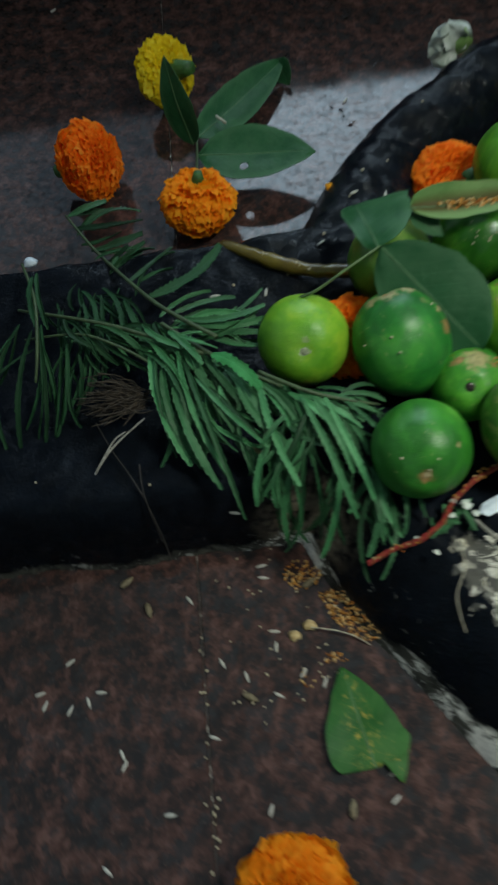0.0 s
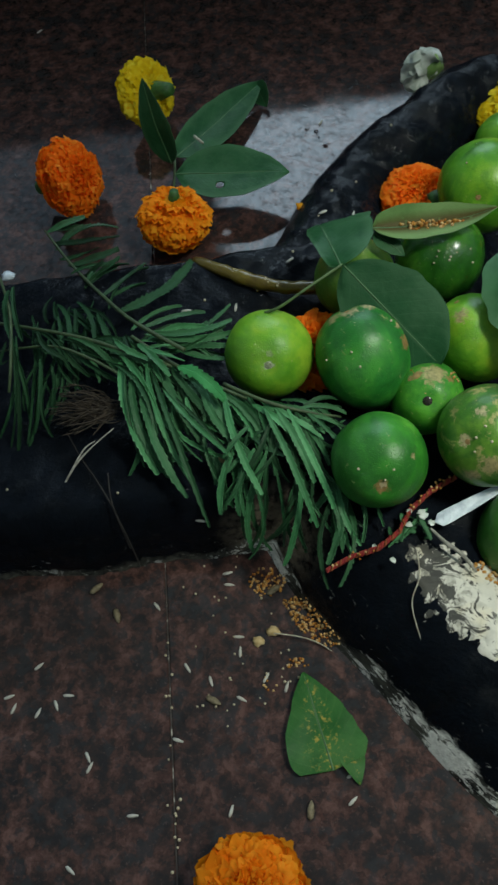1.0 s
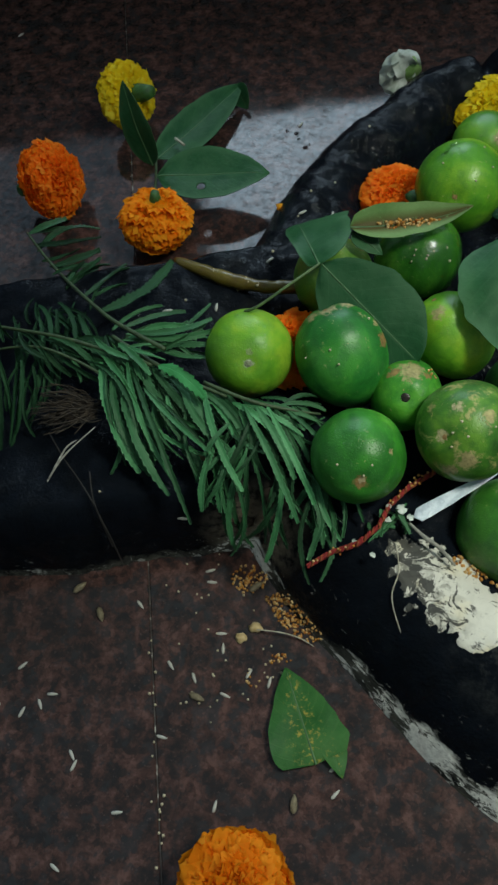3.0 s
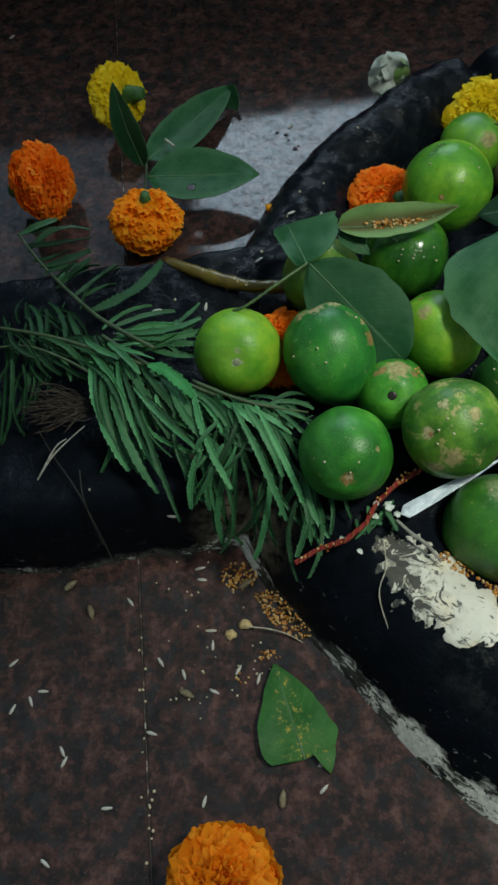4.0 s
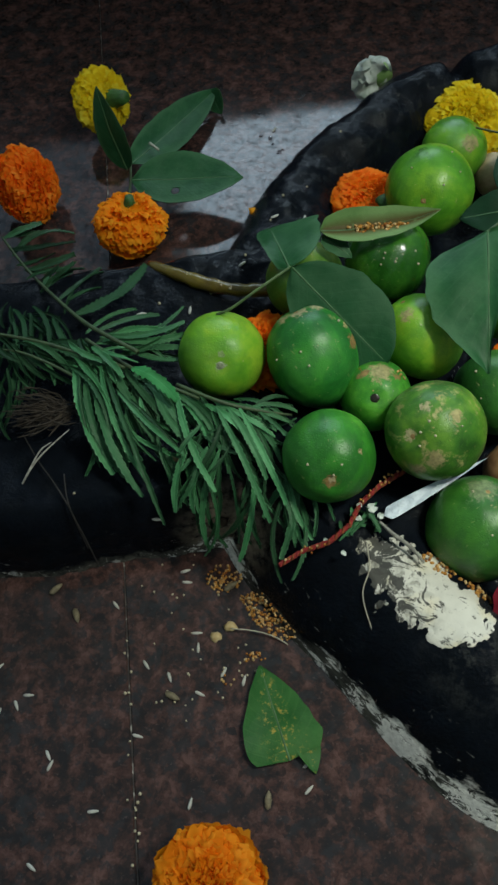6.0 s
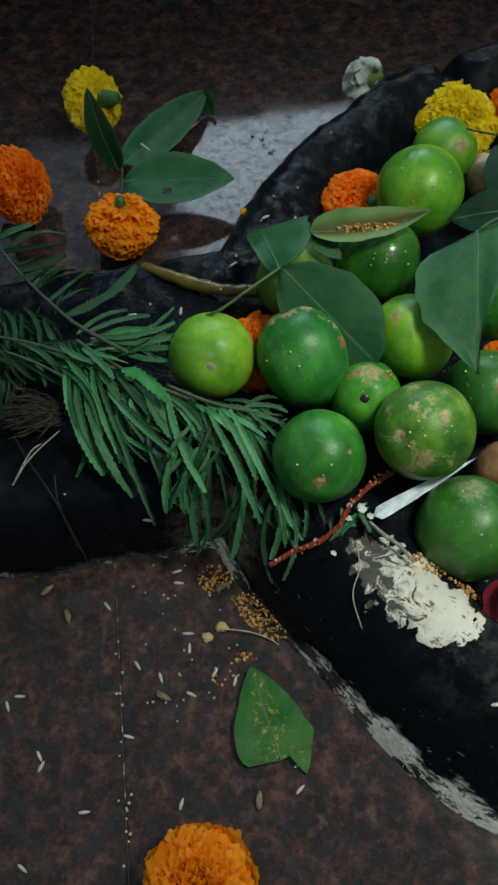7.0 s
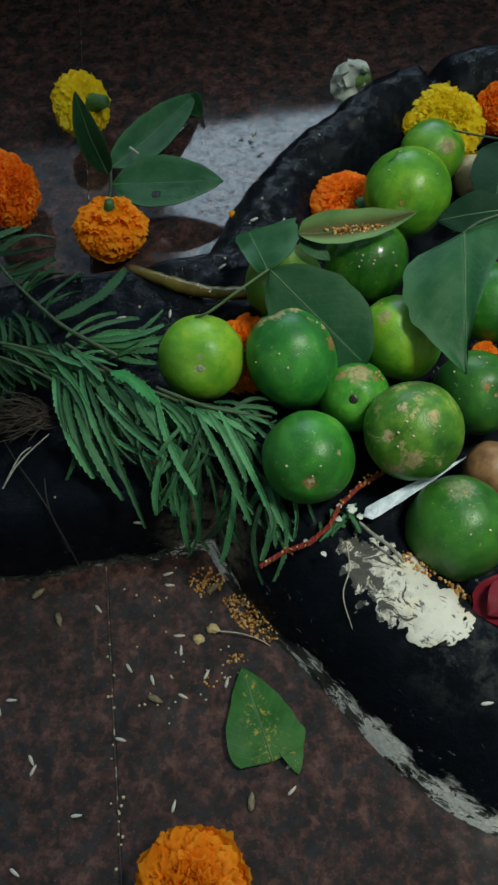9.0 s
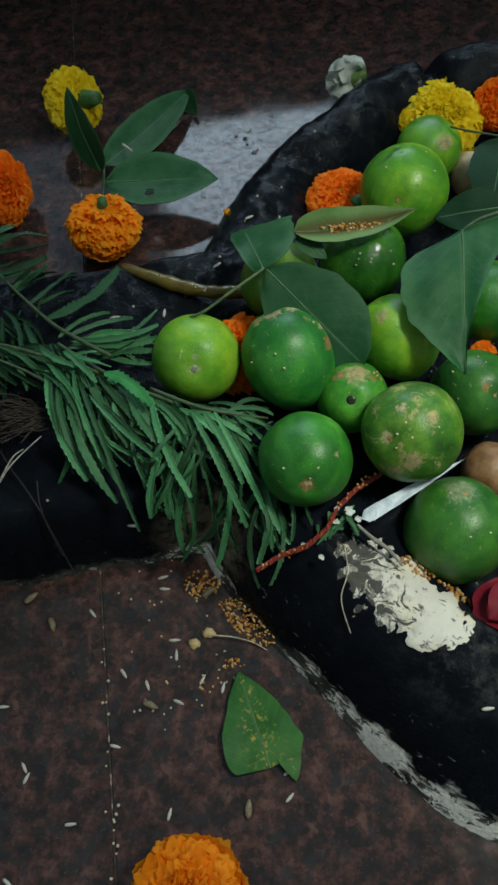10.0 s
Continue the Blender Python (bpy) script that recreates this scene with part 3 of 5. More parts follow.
def build_stone():
    step, x0, y0 = 0.0025, -0.36, -0.08
    nx, ny = 348, 244
    hs = {(i, j): stone_height(x0 + i * step, y0 + j * step) for i in range(nx + 1) for j in range(ny + 1)}
    index, verts, faces = {}, [], []
    for i in range(nx):
        for j in range(ny):
            c = ((i, j), (i + 1, j), (i + 1, j + 1), (i, j + 1))
            if max(hs[k] for k in c) > 0:
                for k in c:
                    if k not in index:
                        index[k] = len(verts)
                        verts.append((x0 + k[0] * step, y0 + k[1] * step, max(hs[k], -0.008)))
                faces.append([index[k] for k in c])
    me = bpy.data.meshes.new("stone_body")
    me.from_pydata(verts, [], faces)
    me.update()
    for p in me.polygons:
        p.use_smooth = True
    me.materials.append(STONE)
    stone = thing("stone_basin", (CX, CY, 0), "black carved stone basin with a spout, oily and white-crusted", "stone basin")
    body = new("body", me)
    body.parent = stone
    body.location = (-CX, -CY, 0)

    ax, ay, bx, by = 0.0955, 0.0665, 0.1545, 0.0135
    ln = math.hypot(bx - ax, by - ay)

    def patch(x, y):
        s = ((x - ax) * (bx - ax) + (y - ay) * (by - ay)) / ln ** 2
        o = ((x - ax) * (by - ay) - (y - ay) * (bx - ax)) / ln
        if not -0.06 < s < 1.06:
            return -1.0
        w = 0.0172 * max(0.0, 1 - abs(2 * s - 0.95) ** 3)
        return (w - abs(o - 0.002)) / 0.013 - 0.50 * smooth01(0.75 - 1.5 * s) + 0.62 * noise.fractal(Vector((x * 95, y * 95, 2)), 0.75, 2.2, 6) + 0.22 * noise.noise(Vector((x * 380, y * 380, 7)))

    part("paste_patch", drape(patch, 0.078, 0.178, -0.008, 0.090, 0.0010, 0.0005), PASTE, stone, "flaking cream-white paste patch")


build_stone()


# ---- fruit ----
def lime(place, r, skin, axis, label, long=1.08, scar=SCAR, scar_r=0.0024, nipple=0.05, marks=()):
    """A lime whose stem scar points along axis."""
    place = Vector(place)
    kind = SKINS[skin]
    skin = lime_skin(skin + "_lime_skin", *kind, r, marks)
    bm = bmesh.new()
    bmesh.ops.create_uvsphere(bm, u_segments=48, v_segments=32, radius=1.0)
    for v in bm.verts:
        p = v.co.copy()
        k = 1 + 0.030 * noise.noise(p * 1.3 + place * 90) + 0.010 * noise.noise(p * 4 + place * 70)
        th = math.acos(max(-1, min(1, p.z)))
        k -= 0.07 * math.exp(-(th / 0.24) ** 2)
        k += nipple * math.exp(-((math.pi - th) / 0.30) ** 2)
        v.co = Vector((p.x * k, p.y * k, p.z * k * long)) * r
    turn = aim(axis)
    bm.transform(Matrix.Translation(place) @ turn)
    ob = solo("lime", bm, skin, place - Vector((0, 0, r)), label, "lime", "limes")
    tip = turn @ Vector((0, 0, r * long * 0.922))
    cap = bmesh.new()
    bmesh.ops.create_uvsphere(cap, u_segments=10, v_segments=6, radius=scar_r * 0.75)
    for v in cap.verts:
        a = math.atan2(v.co.y, v.co.x)
        v.co = Vector((v.co.x * (1 + 0.25 * math.cos(5 * a)), v.co.y * (1 + 0.25 * math.cos(5 * a)), v.co.z * 0.22))
    cap.transform(Matrix.Translation(place + tip) @ turn)
    part("stem_scar", cap, scar, ob)
    return ob


lime((0.029, 0.160, 0.0725), 0.0230, "yellow", (0.034, -0.754, 0.656), "yellow-green lime on the marigold leaves", 1.02, GREY_SCAR, 0.0028, marks=(((0.034, -0.754, 0.656), 0.0034, (0.46, 0.52, 0.34)), ((0.06, -0.55, 0.83), 0.0024, (0.30, 0.42, 0.16)), ((0.015, -0.985, -0.171), 0.0040, (0.34, 0.42, 0.06)),))
lime((0.077, 0.156, 0.0735), 0.0240, "blue", (-0.35, 0.60, 0.75), "deep green oval lime with tan scars", 1.14, marks=(((-0.31, 0.48, 0.82), 0.0075, CREAM), ((-0.58, 0.40, 0.71), 0.0060, TAN), ((0.02, 0.60, 0.80), 0.0060, CREAM), ((0.79, -0.04, 0.58), 0.0050, BROWN), ((0.62, 0.25, 0.74), 0.0030, TAN),))
lime((0.082, 0.098, 0.0735), 0.0227, "green", (-0.016, -0.860, 0.510), "round green lime with a brown stem scar", 1.02, marks=(((-0.016, -0.860, 0.510), 0.0042, BROWN), ((0.006, -0.839, 0.544), 0.0024, CREAM), ((0.576, -0.302, 0.759), 0.0022, TAN),))
lime((0.134, 0.110, 0.0745), 0.0243, "scarred", (-0.55, -0.45, 0.6), "dark green lime mottled with tan scars", 1.03, marks=(((-0.309, -0.023, 0.951), 0.0036, CREAM), ((-0.635, -0.444, 0.632), 0.0042, CREAM), ((-0.169, -0.878, 0.448), 0.0065, TAN), ((0.241, -0.252, 0.937), 0.0045, TAN), ((-0.443, -0.888, 0.124), 0.0045, TAN),))
lime((0.108, 0.138, 0.0630), 0.0185, "green", (-0.117, -0.588, 0.801), "lumpy olive lime wedged between others", 1.1, DARK_SCAR, 0.0034, marks=(((0.052, 0.103, 0.993), 0.0085, TAN), ((-0.351, 0.066, 0.934), 0.0040, BROWN), ((0.508, 0.029, 0.861), 0.0030, BROWN),))
lime((0.135, 0.172, 0.0660), 0.0212, "yellow", (-0.5, 0.5, 0.7), "glossy yellow-green lime under a leaf", 1.12, marks=(((-0.461, -0.030, 0.887), 0.0050, TAN),))
lime((0.150, 0.278, 0.0660), 0.0262, "mid", (-0.286, -0.826, 0.485), "wet yellow-green lime with a brown scar", 1.0, marks=(((-0.286, -0.826, 0.485), 0.0034, BROWN), ((-0.263, -0.832, 0.489), 0.0018, CREAM),))
lime((0.1765, 0.3410, 0.0390), 0.0212, "mid", (0.5, 0.2, 0.6), "small green lime below a yellow marigold", 1.0, marks=(((0.306, -0.550, 0.777), 0.0070, TAN),))
lime((0.121, 0.226, 0.0660), 0.0240, "wet", (0.45, 0.55, 0.5), "wet dark green lime under the seeded leaf", 1.05)
lime((0.074, 0.212, 0.0680), 0.0220, "olive", (-0.2, -0.4, 0.8), "olive lime half hidden under a leaf", 1.0)
lime((0.177, 0.153, 0.0375), 0.0235, "dull", (0.2, -0.5, 0.7), "olive-green lime low in the basin", 1.08, marks=(((0.011, -0.418, 0.908), 0.0036, BROWN),))
lime((0.154, 0.069, 0.0480), 0.0255, "dull", (0.05, 0.35, 0.9), "large green lime lying on the rim", 1.05, marks=(((-0.040, 0.430, 0.900), 0.0105, (0.22, 0.29, 0.14)),))
lime((0.193, 0.205, 0.0500), 0.0225, "green", (0.4, 0.3, 0.7), "yellow-green lime beneath a broad leaf", 1.0)


def nut(place, r, material, label, squash):
    bm = ball((0, 0, 0), 1, 24, 16)
    for v in bm.verts:
        v.co *= r * (1 + 0.06 * noise.noise(v.co * 2.2 + Vector(place) * 50))
        v.co = Vector((v.co.x * squash[0], v.co.y * squash[1], v.co.z * squash[2]))
    bmesh.ops.translate(bm, verts=bm.verts, vec=place)
    return solo("betel_nut", bm, material, Vector(place) - Vector((0, 0, r * squash[2])), label, "nut", "nuts in the basin")


nut((0.205, 0.330, 0.026), 0.0150, NUT, "pale tan betel nut in the basin", (0.95, 1.1, 0.9))
nut((0.181, 0.108, 0.030), 0.0160, BROWN_NUT, "brown betel nut beside the limes", (1, 1, 1))


# ---- marigolds ----
def marigold(place, r, tall, axis, petals, label, count=300, seed=1, calyx=1.0):
    """A full marigold bloom whose face points along axis; its calyx lies behind."""
    rng = random.Random(seed)
    place = Vector(place)
    turn = Matrix.Translation(place) @ aim(axis)
    flower = thing("marigold", place - Vector((0, 0, r * 0.8)), label, "flower", "marigolds")
    bm = bmesh.new()
    golden = math.pi * (3 - math.sqrt(5))
    count = int(count * 0.80)
    for i in range(count):
        f = (i + 0.5) / count
        th = math.acos(1 - f * 1.955)                     # from the face round to the back
        ph = golden * i + rng.uniform(-0.2, 0.2)
        n = Vector((math.sin(th) * math.cos(ph), math.sin(th) * math.sin(ph), math.cos(th)))
        lng = Vector((-math.sin(ph), math.cos(ph), 0))
        south = Vector((math.cos(th) * math.cos(ph), math.cos(th) * math.sin(ph), -math.sin(th)))
        across = (lng + south * rng.uniform(-0.75, 0.75)).normalized()
        out = (n + 0.40 * Vector((rng.uniform(-1, 1), rng.uniform(-1, 1), rng.uniform(-1, 1)))).normalized()
        across = (across - out * across.dot(out)).normalized()
        up = across.cross(out)
        if up.dot(south) * (1.0 if th < 1.35 else -1.0) < 0:   # the hind petals bend away from the calyx
            up = -up
        size = r * rng.uniform(0.27, 0.42)
        wide = r * rng.uniform(0.26, 0.40)
        start = n * r * (rng.uniform(0.64, 0.72) + 0.09 * noise.noise(n * 2.2 + Vector((seed, 0, 0))))
        frill, lean = rng.uniform(0, 6.28), rng.uniform(0.03, 0.26)
        upright = smooth01((1.0 - th) / 0.7)
        lean *= 1 - 0.7 * upright
        wave = 0.062 + 0.040 * upright
        rows = []
        for a in range(5):
            s = a / 4
            w = wide * (0.45, 0.80, 1.05, 1.15, 1.0)[a] / 2
            row = []
            for b in range(7):
                c = (b - 3) / 3
                ruffle = wave * r * s * math.sin(c * 5.5 + frill) - 0.07 * r * c * c * s
                notch = 1 - 0.20 * c * c * s + 0.05 * s * math.sin(c * 9 + frill)
                p = start + out * size * (s - 0.30 * s ** 3) * notch + across * c * w + up * (ruffle + lean * r * s * s)
                row.append(bm.verts.new(Vector((p.x, p.y, p.z * tall))))
            rows.append(row)
        for r0, r1 in zip(rows, rows[1:]):
            for b in range(6):
                bm.faces.new((r0[b], r0[b + 1], r1[b + 1], r1[b]))
    bm.transform(turn)
    part("petals", bm, petals, flower)
    core = ball((0, 0, 0), r * 0.78, 20, 14, (1, 1, tall))
    core.transform(turn)
    part("heart", core, petals, flower)
    cal = bmesh.new()
    got = bmesh.ops.create_cone(cal, cap_ends=True, segments=12, radius1=r * 0.11 * calyx, radius2=r * 0.20 * calyx, depth=r * 0.42 * calyx)
    bmesh.ops.translate(cal, verts=got["verts"], vec=(0, 0, -r * tall * 0.80 - r * 0.30 * (calyx - 1)))
    for v in cal.verts:
        v.co.x *= 1 + 0.12 * noise.noise(v.co * 300)
    bmesh.ops.subdivide_edges(cal, edges=cal.edges, cuts=2, use_grid_fill=True)
    cal.transform(turn)
    part("calyx", cal, CALYX, flower, "green calyx")
    return flower


marigold((-0.0401, 0.3047, 0.0215), 0.0250, 0.84, (-0.12, -0.18, -0.98), ORANGE, "bright orange marigold resting on the granite floor", 640, seed=2)
marigold((-0.1150, 0.3405, 0.0270), 0.0275, 0.70, (0.88, -0.12, 0.36), RED_ORANGE, "deep orange marigold lying on its side", 640, seed=3, calyx=1.5)
marigold((-0.070, 0.424, 0.0270), 0.0245, 0.70, (-0.80, 0.42, -0.42), YELLOW, "yellow marigold standing behind a leaf", 680, seed=4, calyx=1.6)
marigold((0.0223, -0.0842, 0.0160), 0.0262, 0.70, (0.0, -0.20, 0.95), AMBER, "large orange marigold on the granite floor", 680, seed=5)
marigold((0.1155, 0.2935, 0.0440), 0.0240, 0.60, (-0.10, -0.10, 0.95), RED_ORANGE, "small orange marigold against the rim", 540, seed=6)
marigold((0.1880, 0.3700, 0.0360), 0.0295, 0.72, (0.10, -0.25, 0.95), YELLOW, "full yellow marigold inside the far rim", 680, seed=7)
marigold((0.0511, 0.1712, 0.0550), 0.0230, 0.80, (-0.1, -0.3, 0.9), RED_ORANGE, "orange marigold pressed beneath two limes", 480, seed=8)
marigold((0.2281, 0.3800, 0.0400), 0.0190, 0.9, (-0.5, -0.3, 0.8), RED_ORANGE, "deep orange marigold behind a green leaf", 480, seed=9)
marigold((0.2092, 0.2736, 0.0460), 0.0130, 0.9, (-0.3, -0.4, 0.8), RED_ORANGE, "small orange marigold by a broad leaf", 160, seed=10)

marigold((0.1850, 0.1760, 0.0400), 0.0085, 0.9, (-0.1, -0.4, 0.9), RED_ORANGE, "crushed orange marigold bud between two limes", 130, seed=11)


# ---- bael leaves ----
def leafy(bm, material, parent, label="", thick=0.00055):
    """A leaflet with its raised rib."""
    mids = list(MIDLINE)
    ob = part("leaflet", bm, material, parent, label)
    last = len(mids) - 1
    part("midrib", tube(mids[:-1], [thick * (1 - 0.75 * k / last) for k in range(last)], 6), RIB, ob, "pale green midrib")
    return ob


def bael(name, place, label):
    return thing(name, place, label, "leaf", "bael leaves")


floor_trio = bael("bael_leaf", (-0.0511, 0.3779, 0.0040), "three-part green bael leaf with a hole, on the floor")
leafy(blade((-0.0427, 0.3457, 0.0220), (0.0357, 0.3413, 0.0245), 0.0425, (0, -0.15, 1), 0.005, 0.12, 0, 0.0, 0.0, 0.62, 11, hole=(4, 4)), BAEL, floor_trio, "broad leaflet with a round hole")
leafy(blade((-0.0443, 0.3625, 0.0220), (0.0125, 0.4500, 0.0120), 0.0300, (0.25, -0.3, 1), -0.03, 0.16, 0, 0.0, 0.0, 0.62, 18, point=0.75), BAEL, floor_trio)
part("curled_tip", blade((0.0090, 0.4500, 0.0125), (0.0170, 0.4350, 0.0015), 0.0170, (-0.9, 0.1, 1), 0.05, 0.15, 0, 0.0, 0.2, 0.5, 10), BAEL_DARK, floor_trio, "dark tip curled over to its underside")
leafy(blade((-0.0465, 0.3570, 0.0215), (-0.057, 0.371, 0.079), 0.022, (-0.25, -0.9, 0.5), 0.05, 0.15, 0, 0.0, 0.2, 0.62, 18), BAEL_DARK, floor_trio, "upright leaflet seen from its dull side")
part("stalk", tube([(-0.0443, 0.3615, 0.0225), (-0.0432, 0.3450, 0.0225), (-0.0405, 0.3180, 0.0310)], [0.0008, 0.0009, 0.0010]), STEM, floor_trio)

heap_trio = bael("bael_leaf", (0.0663, 0.2033, 0.0900), "three-part green bael leaf draped over the limes")
leafy(blade((0.0668, 0.1912, 0.1030), (0.1134, 0.1457, 0.0800), 0.047, (-0.30, -0.45, 1), 0.02, 0.04, 0, 0.05, 0.0, 0.72, 20, wave=0.02, point=0.62), BAEL_DARK, heap_trio, "broad dark drooping leaflet")
leafy(blade((0.0656, 0.1896, 0.1040), (0.0545, 0.2290, 0.0950), 0.050, (-0.1, -0.3, 1), 0.05, 0.05, 0, 0.10, 0.0, 0.50, 18, wave=0.02, point=0.20, lop=(0.42, 0.25, 0.12), shear=-0.12), BAEL, heap_trio)
part("stalk", tube([(0.0662, 0.1907, 0.1040), (0.0507, 0.1797, 0.1020), (0.0356, 0.1720, 0.0960), (0.0278, 0.1715, 0.0920)], [0.0007, 0.0007, 0.0007, 0.0009]), PALE_STEM, heap_trio)

seed_leaf = bael("bael_leaf", (0.0833, 0.2277, 0.0900), "pale cupped bael leaf holding brown seeds")
leafy(blade((0.0822, 0.2192, 0.0985), (0.1450, 0.2265, 0.0990), 0.0205, (0, -0.25, 1), -0.07, 0.60, 0, -0.10, 0.0, 0.50, 22), BAEL_LIGHT, seed_leaf)
leafy(blade((0.0832, 0.2178, 0.0960), (0.0990, 0.2080, 0.0890), 0.0110, (0, -0.25, 1), 0.04, 0.15, 0, 0.0, 0.0, 0.5, 12), BAEL, seed_leaf, "small green side leaflet")

broad = bael("bael_leaf", (0.1751, 0.2124, 0.1050), "broad bael leaf with a torn edge over limes")
leafy(blade((0.1670, 0.2092, 0.1040), (0.1609, 0.1351, 0.0860), 0.062, (-0.15, -0.25, 1), 0.05, 0.06, 0, 0.04, 0.0, 0.30, 24, wave=0.03, point=0.95, lop=(1.15, 0.06, 1.9), shear=0.42), BAEL, broad)
part("stalk", tube([(0.1669, 0.2085, 0.1040), (0.1773, 0.2163, 0.1040), (0.1942, 0.2219, 0.1040)], [0.0007, 0.0008, 0.0009]), STEM, broad)
round_leaf = bael("bael_leaf", (0.2091, 0.2867, 0.0500), "dark green leaf beside the pale nut")
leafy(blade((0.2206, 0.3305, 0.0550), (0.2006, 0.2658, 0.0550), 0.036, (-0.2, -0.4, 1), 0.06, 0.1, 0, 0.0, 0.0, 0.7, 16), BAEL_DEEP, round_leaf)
part("stalk", tube([(0.1866, 0.3368, 0.0600), (0.1994, 0.3291, 0.0620), (0.2178, 0.3282, 0.0580)], [0.0006, 0.0007, 0.0007]), STEM, round_leaf)

under = bael("bael_leaf", (0.1860, 0.2422, 0.0800), "dark bael leaf tucked behind the limes")
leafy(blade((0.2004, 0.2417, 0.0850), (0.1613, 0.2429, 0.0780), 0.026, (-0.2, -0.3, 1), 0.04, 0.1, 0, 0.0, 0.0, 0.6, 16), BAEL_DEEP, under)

fallen = bael("bael_leaf", (0.0554, -0.0127, 0.0010), "green bael leaf dusted with yellow on the floor")
leafy(blade((0.0590, -0.0312, 0.0030), (0.0446, 0.0143, 0.0040), 0.0385, (0, 0, 1), 0.012, 0.06, 0, 0.0, 0.0, 0.20, 24, wave=0.01, point=0.85), BAEL_SPOT, fallen)
part("torn_tail", blade((0.0655, -0.0165, 0.0030), (0.0715, -0.0371, 0.0020), 0.0125, (0, 0, 1), 0.03, 0.1, 0, 0.0, 0.3, 0.4, 10), BAEL_SPOT, fallen)


# ---- marigold foliage on the spout ----
def sprig(place, label):
    return thing("marigold_sprig", place, label, "foliage", "marigold sprigs")


def leaflet(parent, base, tip, width=0.0075, arch=0.06, fold=0.35, twist=0.0, dark=False, teeth=17, curl=0.0, sway=0.0, up=(0, -0.3, 1), more=5):
    """A toothed leaflet, with a few slighter ones growing beside it."""
    base, tip = Vector(base), Vector(tip)
    rng = random.Random(int(base.x * 1e5) * 31 + int(tip.y * 1e5))
    first = part("leaflet", blade(base, tip, width * 0.45, up, arch, fold, teeth, curl, twist + rng.uniform(-0.7, 0.7), 0.30, teeth * 3, 0.0004, wave=0.05, rough_edge=0.22, sway=sway + rng.uniform(-0.12, 0.12), point=0.28), FOLIAGE_DARK if dark else FOLIAGE, parent)
    ln = (tip - base).length
    # most lower leaflets get the dark green, which paints the shade between blades
    for k in range(more):
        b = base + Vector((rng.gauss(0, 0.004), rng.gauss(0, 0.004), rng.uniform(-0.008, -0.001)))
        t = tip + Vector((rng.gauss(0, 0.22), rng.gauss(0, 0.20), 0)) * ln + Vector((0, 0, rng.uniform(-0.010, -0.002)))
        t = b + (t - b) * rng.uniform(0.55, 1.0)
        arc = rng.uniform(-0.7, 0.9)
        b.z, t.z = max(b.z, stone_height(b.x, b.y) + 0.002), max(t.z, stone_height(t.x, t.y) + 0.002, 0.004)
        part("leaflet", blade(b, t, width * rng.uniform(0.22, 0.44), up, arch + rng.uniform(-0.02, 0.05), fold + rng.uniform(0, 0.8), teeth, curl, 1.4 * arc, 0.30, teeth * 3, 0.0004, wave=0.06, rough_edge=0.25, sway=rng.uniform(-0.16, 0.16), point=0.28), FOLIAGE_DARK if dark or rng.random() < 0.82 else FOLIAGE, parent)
    return first


upper = sprig((-0.0722, 0.2152, 0.0600), "green marigold sprig with toothed leaflets on stone")
part("stem", tube([(-0.1236, 0.2903, 0.0300), (-0.0914, 0.2399, 0.0520), (-0.0510, 0.1857, 0.0780), (-0.0309, 0.1670, 0.0840), (-0.0127, 0.1542, 0.0860)], [0.0007, 0.0009, 0.0011, 0.0012, 0.0012]), STEM, upper)
leaflet(upper, (-0.1218, 0.2882, 0.0310), (-0.0984, 0.3018, 0.0300), 0.011, 0.10, 0.3, 0.5, more=2)
leaflet(upper, (-0.1146, 0.2744, 0.0350), (-0.0713, 0.2784, 0.0360), 0.012, 0.10, 0.25, 0.3, more=2)
leaflet(upper, (-0.0953, 0.2427, 0.0500), (-0.0674, 0.2592, 0.0460), 0.010, 0.05, 0.3, 0.2, True, more=2)
leaflet(upper, (-0.0823, 0.2274, 0.0560), (-0.0701, 0.2354, 0.0620), 0.008, 0.05, 0.3, 0.2, more=2)
leaflet(upper, (-0.0776, 0.2221, 0.0580), (-0.0601, 0.2357, 0.0640), 0.009, 0.05, 0.3, 0.3, more=2)
leaflet(upper, (-0.0510, 0.1857, 0.0780), (-0.0163, 0.2265, 0.0700), 0.015, 0.02, 0.15, 0.1, more=0)
leaflet(upper, (-0.0645, 0.2027, 0.0700), (-0.0454, 0.2342, 0.0600), 0.008, 0.05, 0.3, 0.3, True, more=2)
leaflet(upper, (-0.0309, 0.1670, 0.0840), (0.0102, 0.1740, 0.0840), 0.010, 0.04, 0.25, 0.1, more=3)
leaflet(upper, (-0.0281, 0.1662, 0.0830), (0.0113, 0.1697, 0.0800), 0.010, 0.03, 0.25, -0.2, more=3)
leaflet(upper, (-0.0336, 0.1701, 0.0800), (0.0099, 0.1625, 0.0780), 0.010, 0.03, 0.25, 0.2, more=3)
leaflet(upper, (-0.0241, 0.1646, 0.0800), (0.0111, 0.1574, 0.0740), 0.009, 0.03, 0.25, 0.2, True, more=3)
leaflet(upper, (-0.0381, 0.1758, 0.0760), (-0.0072, 0.1931, 0.0660), 0.008, 0.03, 0.25, 0.2, True, more=3)

